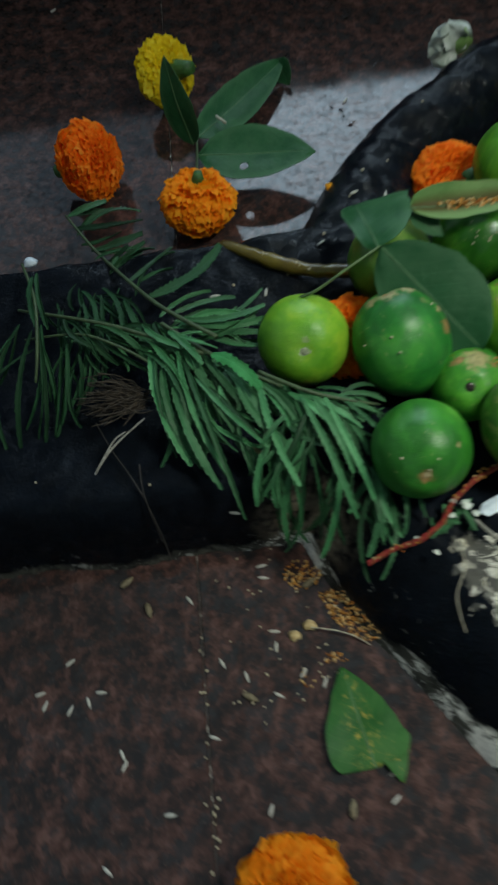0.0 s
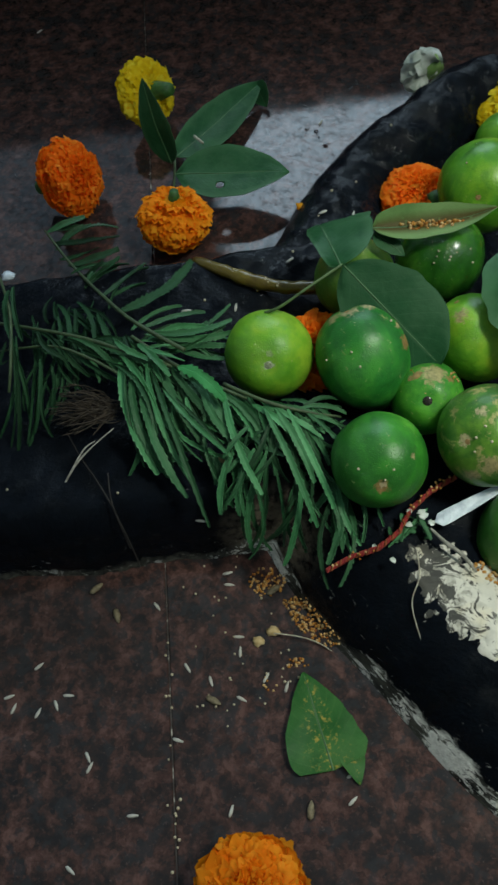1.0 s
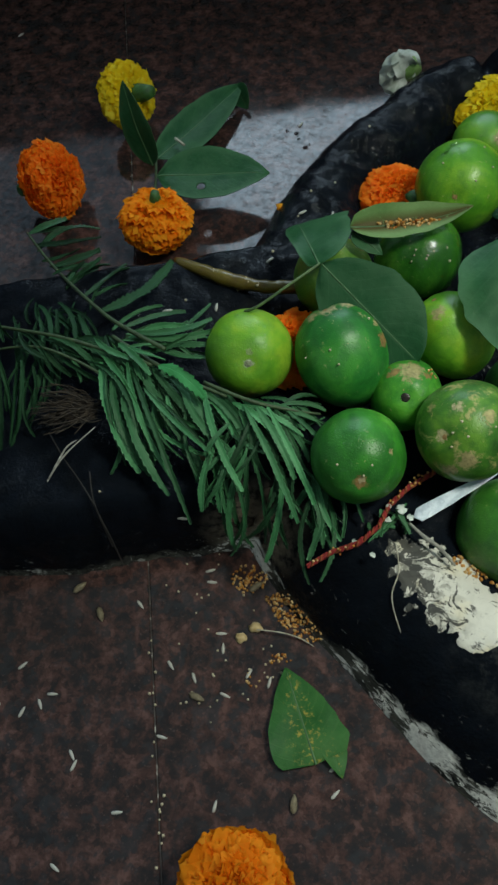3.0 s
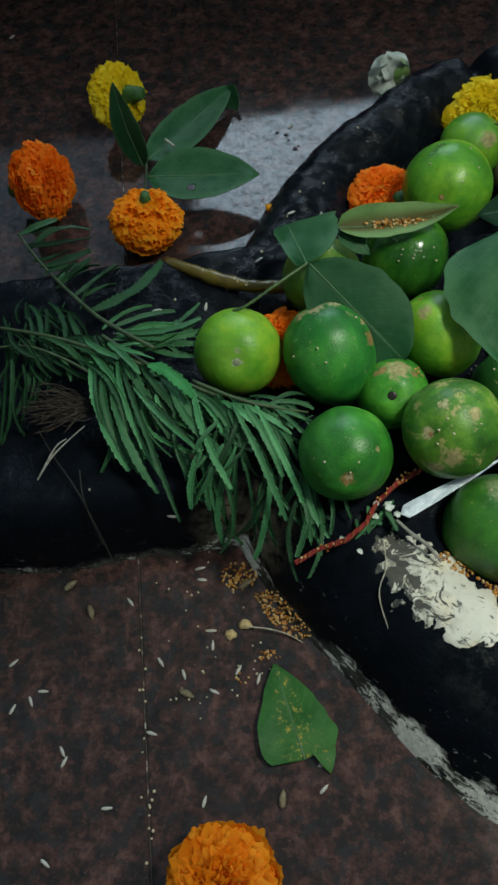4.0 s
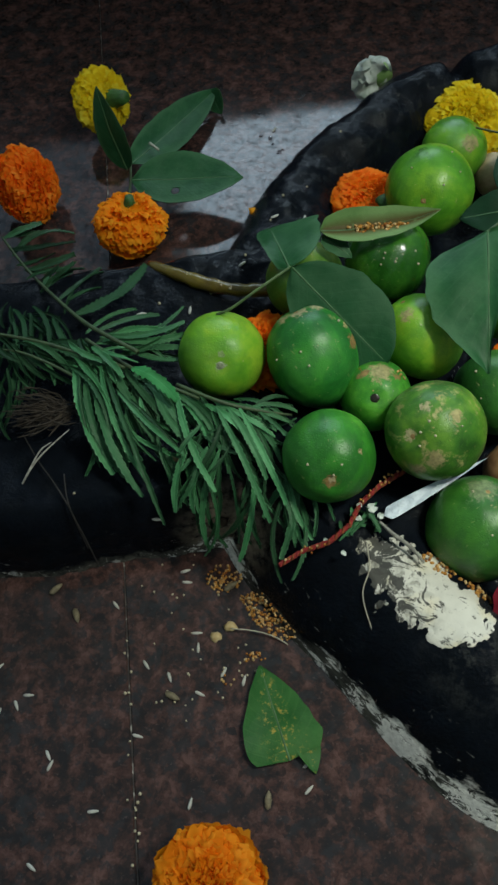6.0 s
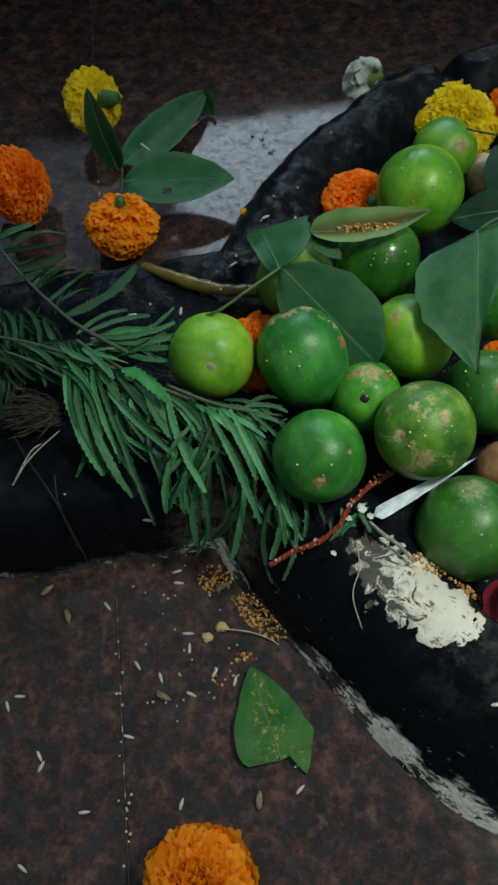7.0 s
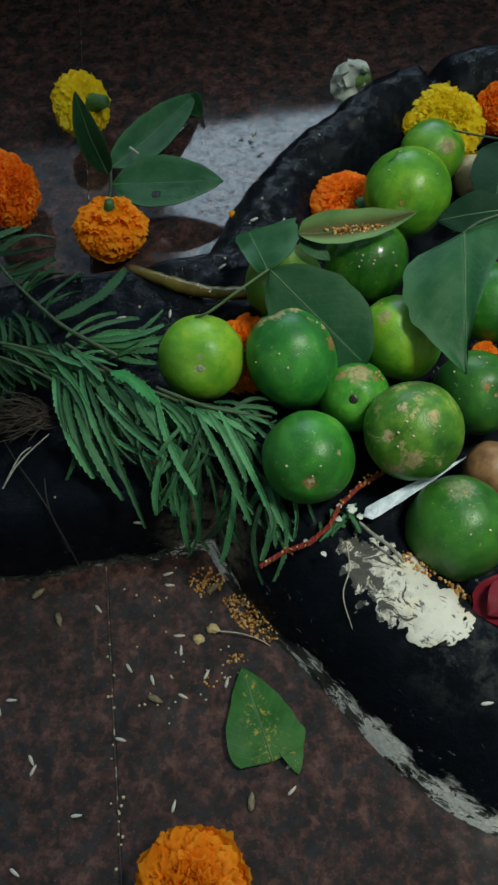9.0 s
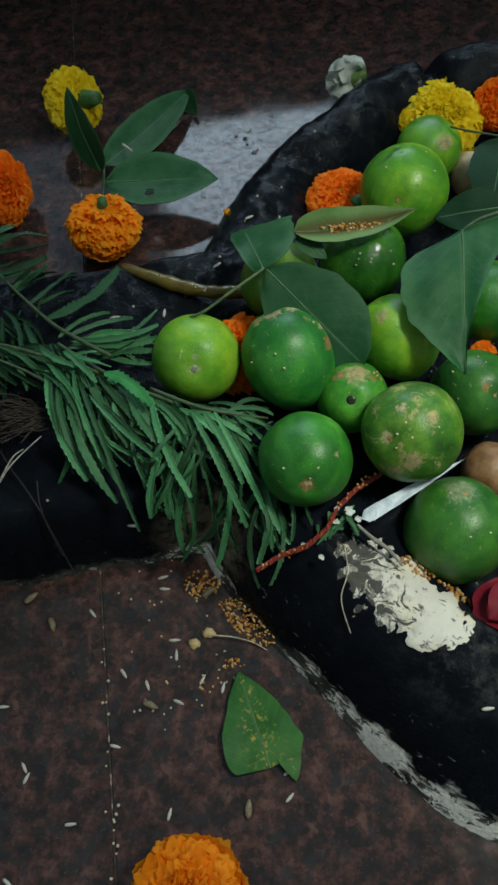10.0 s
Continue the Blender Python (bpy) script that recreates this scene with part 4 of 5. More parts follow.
left = sprig((-0.0801, 0.1763, 0.0700), "shade-darkened green marigold sprig across the spout")
part("stem", tube([(-0.1221, 0.1849, 0.0720), (-0.0961, 0.1756, 0.0780), (-0.0681, 0.1649, 0.0840), (-0.0455, 0.1555, 0.0860), (-0.0183, 0.1448, 0.0860)], [0.0008, 0.0009, 0.0010, 0.0011, 0.0011]), STEM, left)
part("stem", tube([(-0.1164, 0.1672, 0.0700), (-0.0841, 0.1626, 0.0800), (-0.0610, 0.1525, 0.0820), (-0.0427, 0.1421, 0.0800)], [0.0006, 0.0007, 0.0008, 0.0008]), STEM, left)
leaflet(left, (-0.0933, 0.1725, 0.0800), (-0.0744, 0.1544, 0.0800), 0.007, 0.08, 0.3, 0.3)
leaflet(left, (-0.0746, 0.1666, 0.0830), (-0.0464, 0.1449, 0.0780), 0.008, 0.08, 0.3, 0.3)
leaflet(left, (-0.0817, 0.1669, 0.0800), (-0.0633, 0.1474, 0.0740), 0.007, 0.06, 0.3, -0.2)
leaflet(left, (-0.0652, 0.1641, 0.0830), (-0.0260, 0.1447, 0.0840), 0.010, 0.06, 0.2, 0.2)
leaflet(left, (-0.0663, 0.1910, 0.0700), (-0.0480, 0.1504, 0.0740), 0.008, 0.05, 0.2, 0.0, True)
leaflet(left, (-0.0915, 0.2011, 0.0660), (-0.0768, 0.1663, 0.0760), 0.007, 0.05, 0.2, 0.0, True)
leaflet(left, (-0.0803, 0.2026, 0.0660), (-0.0627, 0.1639, 0.0760), 0.007, 0.05, 0.2, 0.0, True)

hanging = sprig((-0.1176, 0.1696, 0.0600), "dim marigold sprig hanging over the spout's side")
part("stem", tube([(-0.1302, 0.2247, 0.0620), (-0.1097, 0.1837, 0.0820), (-0.1028, 0.1527, 0.0840), (-0.1039, 0.1371, 0.0760)], [0.0008, 0.0009, 0.0009, 0.0007]), STEM, hanging)
leaflet(hanging, (-0.1071, 0.1723, 0.0820), (-0.1051, 0.1069, 0.0450), 0.006, 0.08, 0.3, 0.3, True, more=2)
leaflet(hanging, (-0.1082, 0.1650, 0.0820), (-0.1144, 0.1037, 0.0450), 0.007, 0.08, 0.3, -0.2, True, more=2)
leaflet(hanging, (-0.1161, 0.2042, 0.0760), (-0.1022, 0.1598, 0.0840), 0.008, 0.08, 0.3, 0.3, True, more=2)
leaflet(hanging, (-0.1161, 0.1705, 0.0800), (-0.1210, 0.1081, 0.0500), 0.007, 0.08, 0.3, 0.2, True, more=2)
leaflet(hanging, (-0.0908, 0.1577, 0.0760), (-0.0940, 0.1234, 0.0580), 0.006, 0.06, 0.3, 0.2, True, more=2)
leaflet(hanging, (-0.0841, 0.1539, 0.0760), (-0.0866, 0.1255, 0.0600), 0.006, 0.06, 0.3, -0.3, True, more=2)

leaflet(hanging, (-0.0790, 0.1950, 0.0700), (-0.0812, 0.1380, 0.0600), 0.007, 0.06, 0.3, 0.2, True, more=2)
leaflet(hanging, (-0.0880, 0.1900, 0.0700), (-0.0905, 0.1300, 0.0600), 0.007, 0.06, 0.3, -0.2, True, more=2)
leaflet(hanging, (-0.1010, 0.1880, 0.0740), (-0.0985, 0.1150, 0.0520), 0.006, 0.06, 0.3, 0.2, True, more=2)

fan = sprig((-0.0254, 0.1558, 0.0700), "bright green marigold sprig fanned over the edge")
part("stem", tube([(-0.0411, 0.1646, 0.0840), (-0.0197, 0.1469, 0.0870), (-0.0008, 0.1361, 0.0850), (0.0190, 0.1277, 0.0820)], [0.0011, 0.0011, 0.0010, 0.0008]), STEM, fan)
leaflet(fan, (-0.0462, 0.1520, 0.0820), (-0.0245, 0.0946, 0.0660), 0.012, 0.07, 0.2, 0.2)
leaflet(fan, (-0.0393, 0.1469, 0.0840), (-0.0192, 0.0939, 0.0640), 0.010, 0.07, 0.2, -0.2, True)
leaflet(fan, (-0.0349, 0.1467, 0.0840), (-0.0094, 0.0830, 0.0640), 0.011, 0.08, 0.2, 0.2)
leaflet(fan, (-0.0320, 0.1494, 0.0850), (-0.0075, 0.0902, 0.0680), 0.007, 0.08, 0.4, 0.3)
leaflet(fan, (-0.0415, 0.1539, 0.0840), (-0.0121, 0.1049, 0.0700), 0.010, 0.06, 0.2, 0.0, True)
leaflet(fan, (-0.0261, 0.1492, 0.0850), (-0.0011, 0.1067, 0.0720), 0.011, 0.06, 0.2, 0.3, True)
leaflet(fan, (-0.0459, 0.1541, 0.0840), (-0.0224, 0.1172, 0.0800), 0.008, 0.06, 0.4, 0.4)
leaflet(fan, (-0.0215, 0.1315, 0.0860), (0.0127, 0.0971, 0.0800), 0.0065, 0.07, 0.5, 0.0)
leaflet(fan, (0.0089, 0.0966, 0.0800), (0.0209, 0.1114, 0.0840), 0.0062, 0.05, 0.4, 0.0)
bright = leaflet(fan, (-0.0147, 0.1427, 0.0890), (0.0097, 0.1221, 0.0900), 0.0150, 0.06, 0.1, 0.1, False, 9, more=0)
bright.data.materials[0] = FOLIAGE_BRIGHT
leaflet(fan, (-0.0185, 0.1438, 0.0850), (0.0075, 0.1138, 0.0760), 0.010, 0.06, 0.2, 0.2, True)
leaflet(fan, (-0.0095, 0.1390, 0.0850), (0.0139, 0.1104, 0.0760), 0.010, 0.06, 0.2, 0.1, True)
leaflet(fan, (-0.0037, 0.1375, 0.0850), (0.0217, 0.1019, 0.0740), 0.010, 0.06, 0.2, 0.2)
leaflet(fan, (-0.0371, 0.1587, 0.0860), (-0.0185, 0.1374, 0.0880), 0.009, 0.08, 0.3, 0.6)
leaflet(fan, (-0.0303, 0.1542, 0.0880), (-0.0113, 0.1452, 0.0900), 0.006, 0.08, 0.3, 0.6)
leaflet(fan, (-0.0491, 0.1613, 0.0860), (-0.0279, 0.1472, 0.0880), 0.008, 0.08, 0.3, 0.4)

# upper leaflets take the darker copies, which paint the shade they lie in
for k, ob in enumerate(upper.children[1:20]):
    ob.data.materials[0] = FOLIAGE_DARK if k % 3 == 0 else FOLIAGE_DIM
# left and hanging leaflets go one copy darker for the same painted shade
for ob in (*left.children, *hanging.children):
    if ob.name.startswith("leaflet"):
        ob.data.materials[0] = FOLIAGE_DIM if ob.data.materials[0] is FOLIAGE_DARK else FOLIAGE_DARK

front = sprig((0.0256, 0.1328, 0.0650), "green marigold sprig spilling down to the floor")
part("stem", tube([(0.0076, 0.1351, 0.0840), (0.0302, 0.1251, 0.0820), (0.0494, 0.1229, 0.0760), (0.0647, 0.1236, 0.0700)], [0.0010, 0.0010, 0.0008, 0.0006]), STEM, front)
leaflet(front, (0.0076, 0.1324, 0.0830), (0.0273, 0.0818, 0.0700), 0.009, 0.08, 0.25, 0.2)
leaflet(front, (0.0139, 0.1031, 0.0780), (0.0069, 0.0751, 0.0620), 0.008, 0.06, 0.3, -0.2)
leaflet(front, (0.0234, 0.1033, 0.0770), (0.0155, 0.0752, 0.0600), 0.009, 0.06, 0.3, 0.1)
leaflet(front, (0.0308, 0.1172, 0.0800), (0.0116, 0.0876, 0.0660), 0.007, 0.06, 0.3, 0.2, True)
leaflet(front, (0.0288, 0.1006, 0.0760), (0.0209, 0.0656, 0.0350), 0.008, 0.08, 0.3, 0.2)
leaflet(front, (0.0275, 0.1226, 0.0820), (0.0529, 0.0692, 0.0600), 0.008, 0.08, 0.4, 0.2)
leaflet(front, (0.0461, 0.0930, 0.0660), (0.0356, 0.0608, 0.0300), 0.008, 0.08, 0.3, 0.1)
leaflet(front, (0.0330, 0.1230, 0.0810), (0.0517, 0.0888, 0.0680), 0.009, 0.06, 0.3, 0.2)
leaflet(front, (0.0385, 0.1234, 0.0800), (0.0622, 0.0758, 0.0600), 0.008, 0.06, 0.3, 0.2)
leaflet(front, (0.0667, 0.0914, 0.0620), (0.0573, 0.0537, 0.0520), 0.010, 0.05, 0.2, 0.1)
leaflet(front, (0.0599, 0.0936, 0.0640), (0.0645, 0.0606, 0.0540), 0.008, 0.06, 0.3, 0.1, True)
leaflet(front, (0.0626, 0.0936, 0.0640), (0.0732, 0.0621, 0.0550), 0.007, 0.06, 0.3, 0.2)
leaflet(front, (0.0425, 0.1229, 0.0780), (0.0598, 0.0906, 0.0640), 0.008, 0.06, 0.3, 0.2, True)
leaflet(front, (0.0216, 0.1256, 0.0800), (0.0465, 0.1043, 0.0740), 0.009, 0.06, 0.3, 0.2)
leaflet(front, (0.0272, 0.1254, 0.0800), (0.0561, 0.1099, 0.0720), 0.008, 0.06, 0.3, 0.2)
leaflet(front, (0.0355, 0.1263, 0.0780), (0.0632, 0.1194, 0.0700), 0.007, 0.06, 0.3, 0.2)
leaflet(front, (0.0438, 0.1250, 0.0760), (0.0676, 0.1264, 0.0680), 0.006, 0.06, 0.3, 0.2)
leaflet(front, (0.0465, 0.1274, 0.0740), (0.0635, 0.1349, 0.0680), 0.006, 0.06, 0.3, 0.2, True)
leaflet(front, (0.0130, 0.1308, 0.0800), (0.0325, 0.1058, 0.0720), 0.009, 0.06, 0.3, 0.2, True)
leaflet(front, (0.0158, 0.1307, 0.0800), (0.0380, 0.1036, 0.0700), 0.008, 0.06, 0.3, -0.2, True)
leaflet(front, (0.0003, 0.1066, 0.0720), (0.0081, 0.0792, 0.0580), 0.009, 0.06, 0.3, -0.2, True)
leaflet(front, (0.0923, 0.0775, 0.0580), (0.0917, 0.0641, 0.0550), 0.006, 0.06, 0.3, -0.2)
leaflet(front, (0.0997, 0.0769, 0.0590), (0.1056, 0.0649, 0.0560), 0.006, 0.06, 0.3, 0.2)


# ---- stalks, thread and scraps ----
def stalk(name, points, radii, material, label, category, sides=7, wob=0.15):
    pts = [Vector(p) for p in points]
    return solo(name, tube(pts, radii, sides, None, wob), material, pts[0], label, category)


stalk("flower_stalk", [(-0.0178, 0.2397, 0.0550), (-0.0023, 0.2295, 0.0580), (0.0180, 0.2192, 0.0590), (0.0361, 0.2134, 0.0600), (0.0553, 0.2117, 0.0610)], [0.0022, 0.0036, 0.0041, 0.0039, 0.0036], STALK, "thick olive-brown stalk lying in the wet spout", "stalk", 10, 0.3)
straw = stalk("straw", [(-0.0788, 0.0908, 0.0500), (-0.0700, 0.1010, 0.0600), (-0.0610, 0.1080, 0.0670), (-0.0480, 0.1178, 0.0720)], [0.0003, 0.0006, 0.0004, 0.0002], WHITE_STRAW, "pale dry straw split at the middle, on the spout", "straw")
part("split_strand", tube([(-0.0705, 0.1006, 0.0600), (-0.0628, 0.1084, 0.0680), (-0.0568, 0.1112, 0.0710)], [0.0004, 0.0004, 0.0002]), WHITE_STRAW, straw)
stalk("twig", [(-0.0738, 0.1191, 0.0660), (-0.0655, 0.1061, 0.0610), (-0.0568, 0.0947, 0.0610), (-0.0484, 0.0825, 0.0600), (-0.0452, 0.0763, 0.0530), (-0.0431, 0.0720, 0.0410), (-0.0428, 0.0698, 0.0240), (-0.0440, 0.0697, 0.0030)], [0.0003, 0.0003, 0.0003, 0.00035, 0.0004, 0.0004, 0.0004, 0.0003], TWIG, "thin dark twig hanging down to the floor", "twig")
stalk("twig", [(-0.0507, 0.0974, 0.0630), (-0.0481, 0.0847, 0.0620), (-0.0455, 0.0765, 0.0540), (-0.0435, 0.0697, 0.0310)], [0.0003, 0.0003, 0.0003, 0.0003], TWIG, "thin dark twig hanging down to the floor", "twig")
stalk("straw", [(0.0295, 0.0339, 0.0030), (0.0415, 0.0323, 0.0040), (0.0517, 0.0296, 0.0030), (0.0592, 0.0256, 0.0010)], [0.0003, 0.0003, 0.0003, 0.0002], STRAW, "curved hair-thin straw on the granite floor", "straw")
stalk("straw", [(-0.0318, 0.3812, 0.0230), (-0.0247, 0.3712, 0.0255)], [0.0010, 0.0008], STRAW, "short white splinter on a bael leaf", "straw")
stalk("straw", [(0.0988, 0.0593, 0.0560), (0.0993, 0.0477, 0.0530), (0.0957, 0.0356, 0.0480), (0.1017, 0.0174, 0.0360)], [0.0003, 0.0003, 0.0003, 0.0003], STRAW, "thin grey straw lying over the white paste", "straw")
stalk("straw", [(0.1053, 0.0699, 0.0580), (0.1115, 0.0635, 0.0570), (0.1190, 0.0575, 0.0560), (0.1250, 0.0494, 0.0550)], [0.0006, 0.0010, 0.0010, 0.0005], GREY_STRAW, "flattened grey straw beside the large lime", "straw")


def dry_floret(place, r, seed):
    rng = random.Random(seed)
    ob = thing("dry_floret", place, "dried brown flower head among the leaves", "flower")
    for k in range(130):
        a = rng.gauss(math.pi * 1.06, 0.42)
        d = Vector((math.cos(a), math.sin(a) * 0.8, rng.uniform(-0.20, 0.30)))
        p0 = Vector(place) + Vector((rng.gauss(0.008, 0.003), rng.gauss(0, 0.003), rng.uniform(0, 0.004)))
        p2 = p0 + d * r * rng.uniform(0.55, 1.35)
        mid = (p0 + p2) / 2 + Vector((rng.gauss(0, 0.0015), rng.gauss(0, 0.0022), rng.uniform(0.0, 0.003)))
        part("bristle", tube([p0, mid, p2], [0.0002, rng.uniform(0.0002, 0.00045), 0.00025], 5), DRY, ob)


dry_floret((-0.0590, 0.1300, 0.0680), 0.022, 3)

thread_path = [(0.0568, 0.0500, 0.0545), (0.0677, 0.0561, 0.0560), (0.0806, 0.0599, 0.0575), (0.0906, 0.0679, 0.0585), (0.0964, 0.0787, 0.0585), (0.1067, 0.0889, 0.0575), (0.1199, 0.0974, 0.0560)]
thread = thing("sacred_thread", thread_path[0], "twisted red and amber cotton thread on the rim", "thread")


def strand(turns, phase, r):
    pts = [Vector(p) for p in thread_path]
    out, rad = [], []
    n = 64
    for i in range(n + 1):
        f = i / n * (len(pts) - 1)
        k = min(int(f), len(pts) - 2)
        p = pts[k].lerp(pts[k + 1], f - k)
        d = (pts[k + 1] - pts[k]).normalized()
        a = d.cross(Vector((0, 0, 1))).normalized()
        b = a.cross(d)
        t = phase + turns * 2 * math.pi * i / n
        out.append(p + 0.00075 * (1 + 0.6 * noise.noise(p * 300)) * (math.cos(t) * a + math.sin(t) * b))
        rad.append(r)
    return tube(out, rad, 6)


part("strand", strand(17, 0.0, 0.0007), RED_COTTON, thread)
part("strand", strand(17, math.pi, 0.00065), AMBER_COTTON, thread)
part("strand", strand(17, math.pi * 0.55, 0.00065), RED_COTTON, thread)

strip = thing("paper_strip", (0.1090, 0.0745, 0.0560), "crumpled white paper strip between limes", "paper strip")
part("strip", blade((0.1077, 0.0732, 0.0570), (0.1613, 0.1028, 0.0580), 0.0068, (0.2, -0.5, 1), 0.02, 0.25, 0, 0.0, 0.5, 0.08, 22, 0.0005, wave=0.05, point=0.9), PAPER, strip)


def crumpled(place, r):
    ob = thing("wilted_petal", Vector(place) - Vector((0, 0, r * 0.8)), "wilted white petal with a green base on the rim", "petal")
    base = Vector(place) + Vector((r * 0.55, -r * 0.35, -r * 0.2))
    for dx, dy, dz, w in ((-1.5, 0.1, 0.3, 1.5), (-1.1, 0.7, 0.9, 1.3), (-0.5, 0.3, 1.4, 1.3), (-1.3, -0.5, -0.1, 1.2), (0.1, 0.8, 1.2, 1.2)):
        tip = base + Vector((dx, dy, dz)) * r
        part("petal", blade(base, tip, w * r, (0.2, -0.8, 0.6), 0.14, 0.35, 0, 0.25, 0.5, 0.35, 16, 0.0005, wave=0.16, point=0.3), WHITE_PETAL, ob)
    bud = blade(base + Vector((0, 0, -r * 0.2)), base + Vector((0.25, 0.25, 1.15)) * r, 1.15 * r, (0.2, -0.8, 0.6), 0.24, -0.35, 0, 0.0, 0.2, 0.4, 14, 0.0008, wave=0.05, point=0.4)
    part("base", bud, GREEN_BUD, ob, "pale green petal base")


crumpled((0.1286, 0.4413, 0.0220), 0.0130)


def rose_petal(place):
    ob = thing("rose_petal", place, "crimson rose petal lying inside the rim", "petal")
    part("petal", blade((0.1760, 0.0475, 0.0460), (0.1780, 0.0137, 0.0500), 0.040, (-0.6, 0.2, 1), 0.08, 0.2, 0, 0.0, 0.3, 0.7, 16, 0.0006, wave=0.05), ROSE, ob)
    part("petal", blade((0.1800, 0.0369, 0.0520), (0.1610, 0.0240, 0.0520), 0.018, (-0.3, 0.2, 1), 0.08, 0.2, 0, 0.0, 0.3, 0.6, 14, 0.0006, wave=0.05), ROSE, ob)


rose_petal((0.1659, 0.0316, 0.0440))


def scrap(place, r, material, name, label, category, seed):
    bm = bmesh.new()
    bmesh.ops.create_icosphere(bm, subdivisions=2, radius=1)
    for v in bm.verts:
        k = 1 + 0.5 * noise.noise(v.co * 1.5 + Vector((seed, 0, 0)))
        v.co = Vector((v.co.x, v.co.y * 0.8, v.co.z * 0.5)) * k * r
    bmesh.ops.translate(bm, verts=bm.verts, vec=Vector(place) + Vector((0, 0, r * 0.4)))
    return solo(name, bm, material, place, label, category)


scrap((0.0213, 0.0300, 0.0000), 0.0032, CRUMB, "crumb", "pale camphor crumb on the granite floor", "crumb", 1)
scrap((0.0290, 0.0353, 0.0000), 0.0034, CRUMB, "crumb", "amber camphor crumb on the granite floor", "crumb", 2)
scrap((0.0439, 0.2868, 0.0460), 0.0030, ORANGE, "petal_scrap", "torn orange petal scrap at the rim", "petal", 3)
scrap((0.0066, 0.1038, 0.0620), 0.0040, CRUMB, "crumb", "beige scrap caught among the leaflets", "crumb", 5)
scrap((0.0250, 0.0831, 0.0300), 0.0050, DRY, "dry_scrap", "brown dried scrap below the leaflets", "scrap", 6)
scrap((0.0390, 0.0883, 0.0500), 0.0060, DRY, "dry_scrap", "brown dried scrap below the leaflets", "scrap", 8)


def water_drop(place, r):
    bm = ball((0, 0, 0), r, 12, 8, (1, 0.8, 0.45))
    bmesh.ops.translate(bm, verts=bm.verts, vec=place)
    return solo("water_drop", bm, WATER, place, "clear water drop on the polished floor", "water drop", "water drops")


scrap((0.1252, 0.2771, 0.0580), 0.0068, CALYX, "sepal", "dark green torn sepal beside an orange marigold", "sepal", 12)
water_drop((0.0472, 0.4100, 0.0003), 0.0015)
water_drop((0.0540, 0.4071, 0.0003), 0.0018)
water_drop((0.0556, 0.4009, 0.0003), 0.0011)
water_drop((0.0605, 0.3916, 0.0003), 0.0019)
water_drop((0.0631, 0.3944, 0.0003), 0.0010)
water_drop((-0.0691, 0.3855, 0.0003), 0.0012)
water_drop((-0.0677, 0.3702, 0.0003), 0.0010)


def flake(place, size, degrees):
    """A thin curled chip of dried paste."""
    reach = Vector((math.cos(radians(degrees)), math.sin(radians(degrees)), 0.12)) * size
    chip = blade(Vector(place), Vector(place) + reach, size * 0.7, (0.1, -0.3, 1), 0.10, 0.3, 0, 0.0, 0.3, 0.4, 9, 0.0003, wave=0.12, point=0.4, rough_edge=0.9)
    return solo("paste_flake", chip, WHITE_PETAL, place, "small white paste flake on the black rim", "flake", "paste flakes")


for place, size, degrees in (((0.0865, 0.0555, 0.0575), 0.0032, -60), ((0.0940, 0.0720, 0.0580), 0.0034, -20), ((0.1010, 0.0790, 0.0590), 0.0056, -70), ((0.0975, 0.0785, 0.0590), 0.0030, 200), ((0.1045, 0.0735, 0.0585), 0.0036, -40), ((0.0800, 0.0600, 0.0560), 0.0030, 120)):
    flake(place, size, degrees)
# white scrap added to stand for a bright wet glint on the stone
scrap((-0.1278, 0.2298, 0.0560), 0.0042, PAPER, "paper_scrap", "small white scrap standing in for a glint on the spout", "paper scrap", 9)


for place, r in (((0.1391, 0.2802, 0.0899), 0.0012), ((0.1408, 0.2818, 0.0904), 0.0009), ((0.1430, 0.2847, 0.0906), 0.0015), ((0.1450, 0.2857, 0.0908), 0.0012), ((0.1457, 0.2807, 0.0919), 0.0008), ((0.1375, 0.2798, 0.0892), 0.0008)):
    tagged(water_drop(place, r), "clear water bead clinging to a wet lime")


# ---- rice, husks and mustard seeds ----
def grain_mesh(name, ln, wid, material):
    bm = bmesh.new()
    bmesh.ops.create_uvsphere(bm, u_segments=8, v_segments=7, radius=1)
    for v in bm.verts:
        taper = 1 - 0.25 * v.co.x
        v.co = Vector((v.co.x * ln / 2, v.co.y * wid / 2 * taper, v.co.z * wid / 2 * 0.8 + wid * 0.4 + 0.04 * wid * v.co.x))
    return link(name, bm, material)


rice_first = tagged(grain_mesh("rice_grain", 0.0062, 0.0017, RICE), "white uncooked rice grain", "rice grain", "rice grains")
husk_first = tagged(grain_mesh("husk", 0.0090, 0.0036, HUSK), "pale brown husked seed on the floor", "seed", "husked seeds")
used = set()


def grain(first, place, degrees, size=1.0):
    m = Matrix.Translation(place) @ pose(0, 0, 0, 0, 0, degrees) @ Matrix.Diagonal((size, size, size, 1))
    if first.name not in used:
        used.add(first.name)
        first.matrix_world = m
        return first
    ob = copy_thing(first, m)
    ob.scale = (size, size, size)
    return ob


grain(rice_first, (-0.0929, 0.0159, 0), 40)
grain(rice_first, (-0.0751, 0.0014, 0), 0)
grain(rice_first, (-0.0809, -0.0036, 0), -65)
grain(rice_first, (-0.0898, -0.0075, 0), 65)
grain(rice_first, (-0.0612, -0.0278, 0), -60)
grain(rice_first, (-0.0597, -0.0325, 0), 65)
grain(rice_first, (-0.0361, -0.0532, 0), 5)
grain(rice_first, (-0.0632, -0.0769, 0), -35)
grain(rice_first, (-0.0169, -0.0190, 0), -15)
grain(rice_first, (-0.0147, 0.0161, 0), -55)
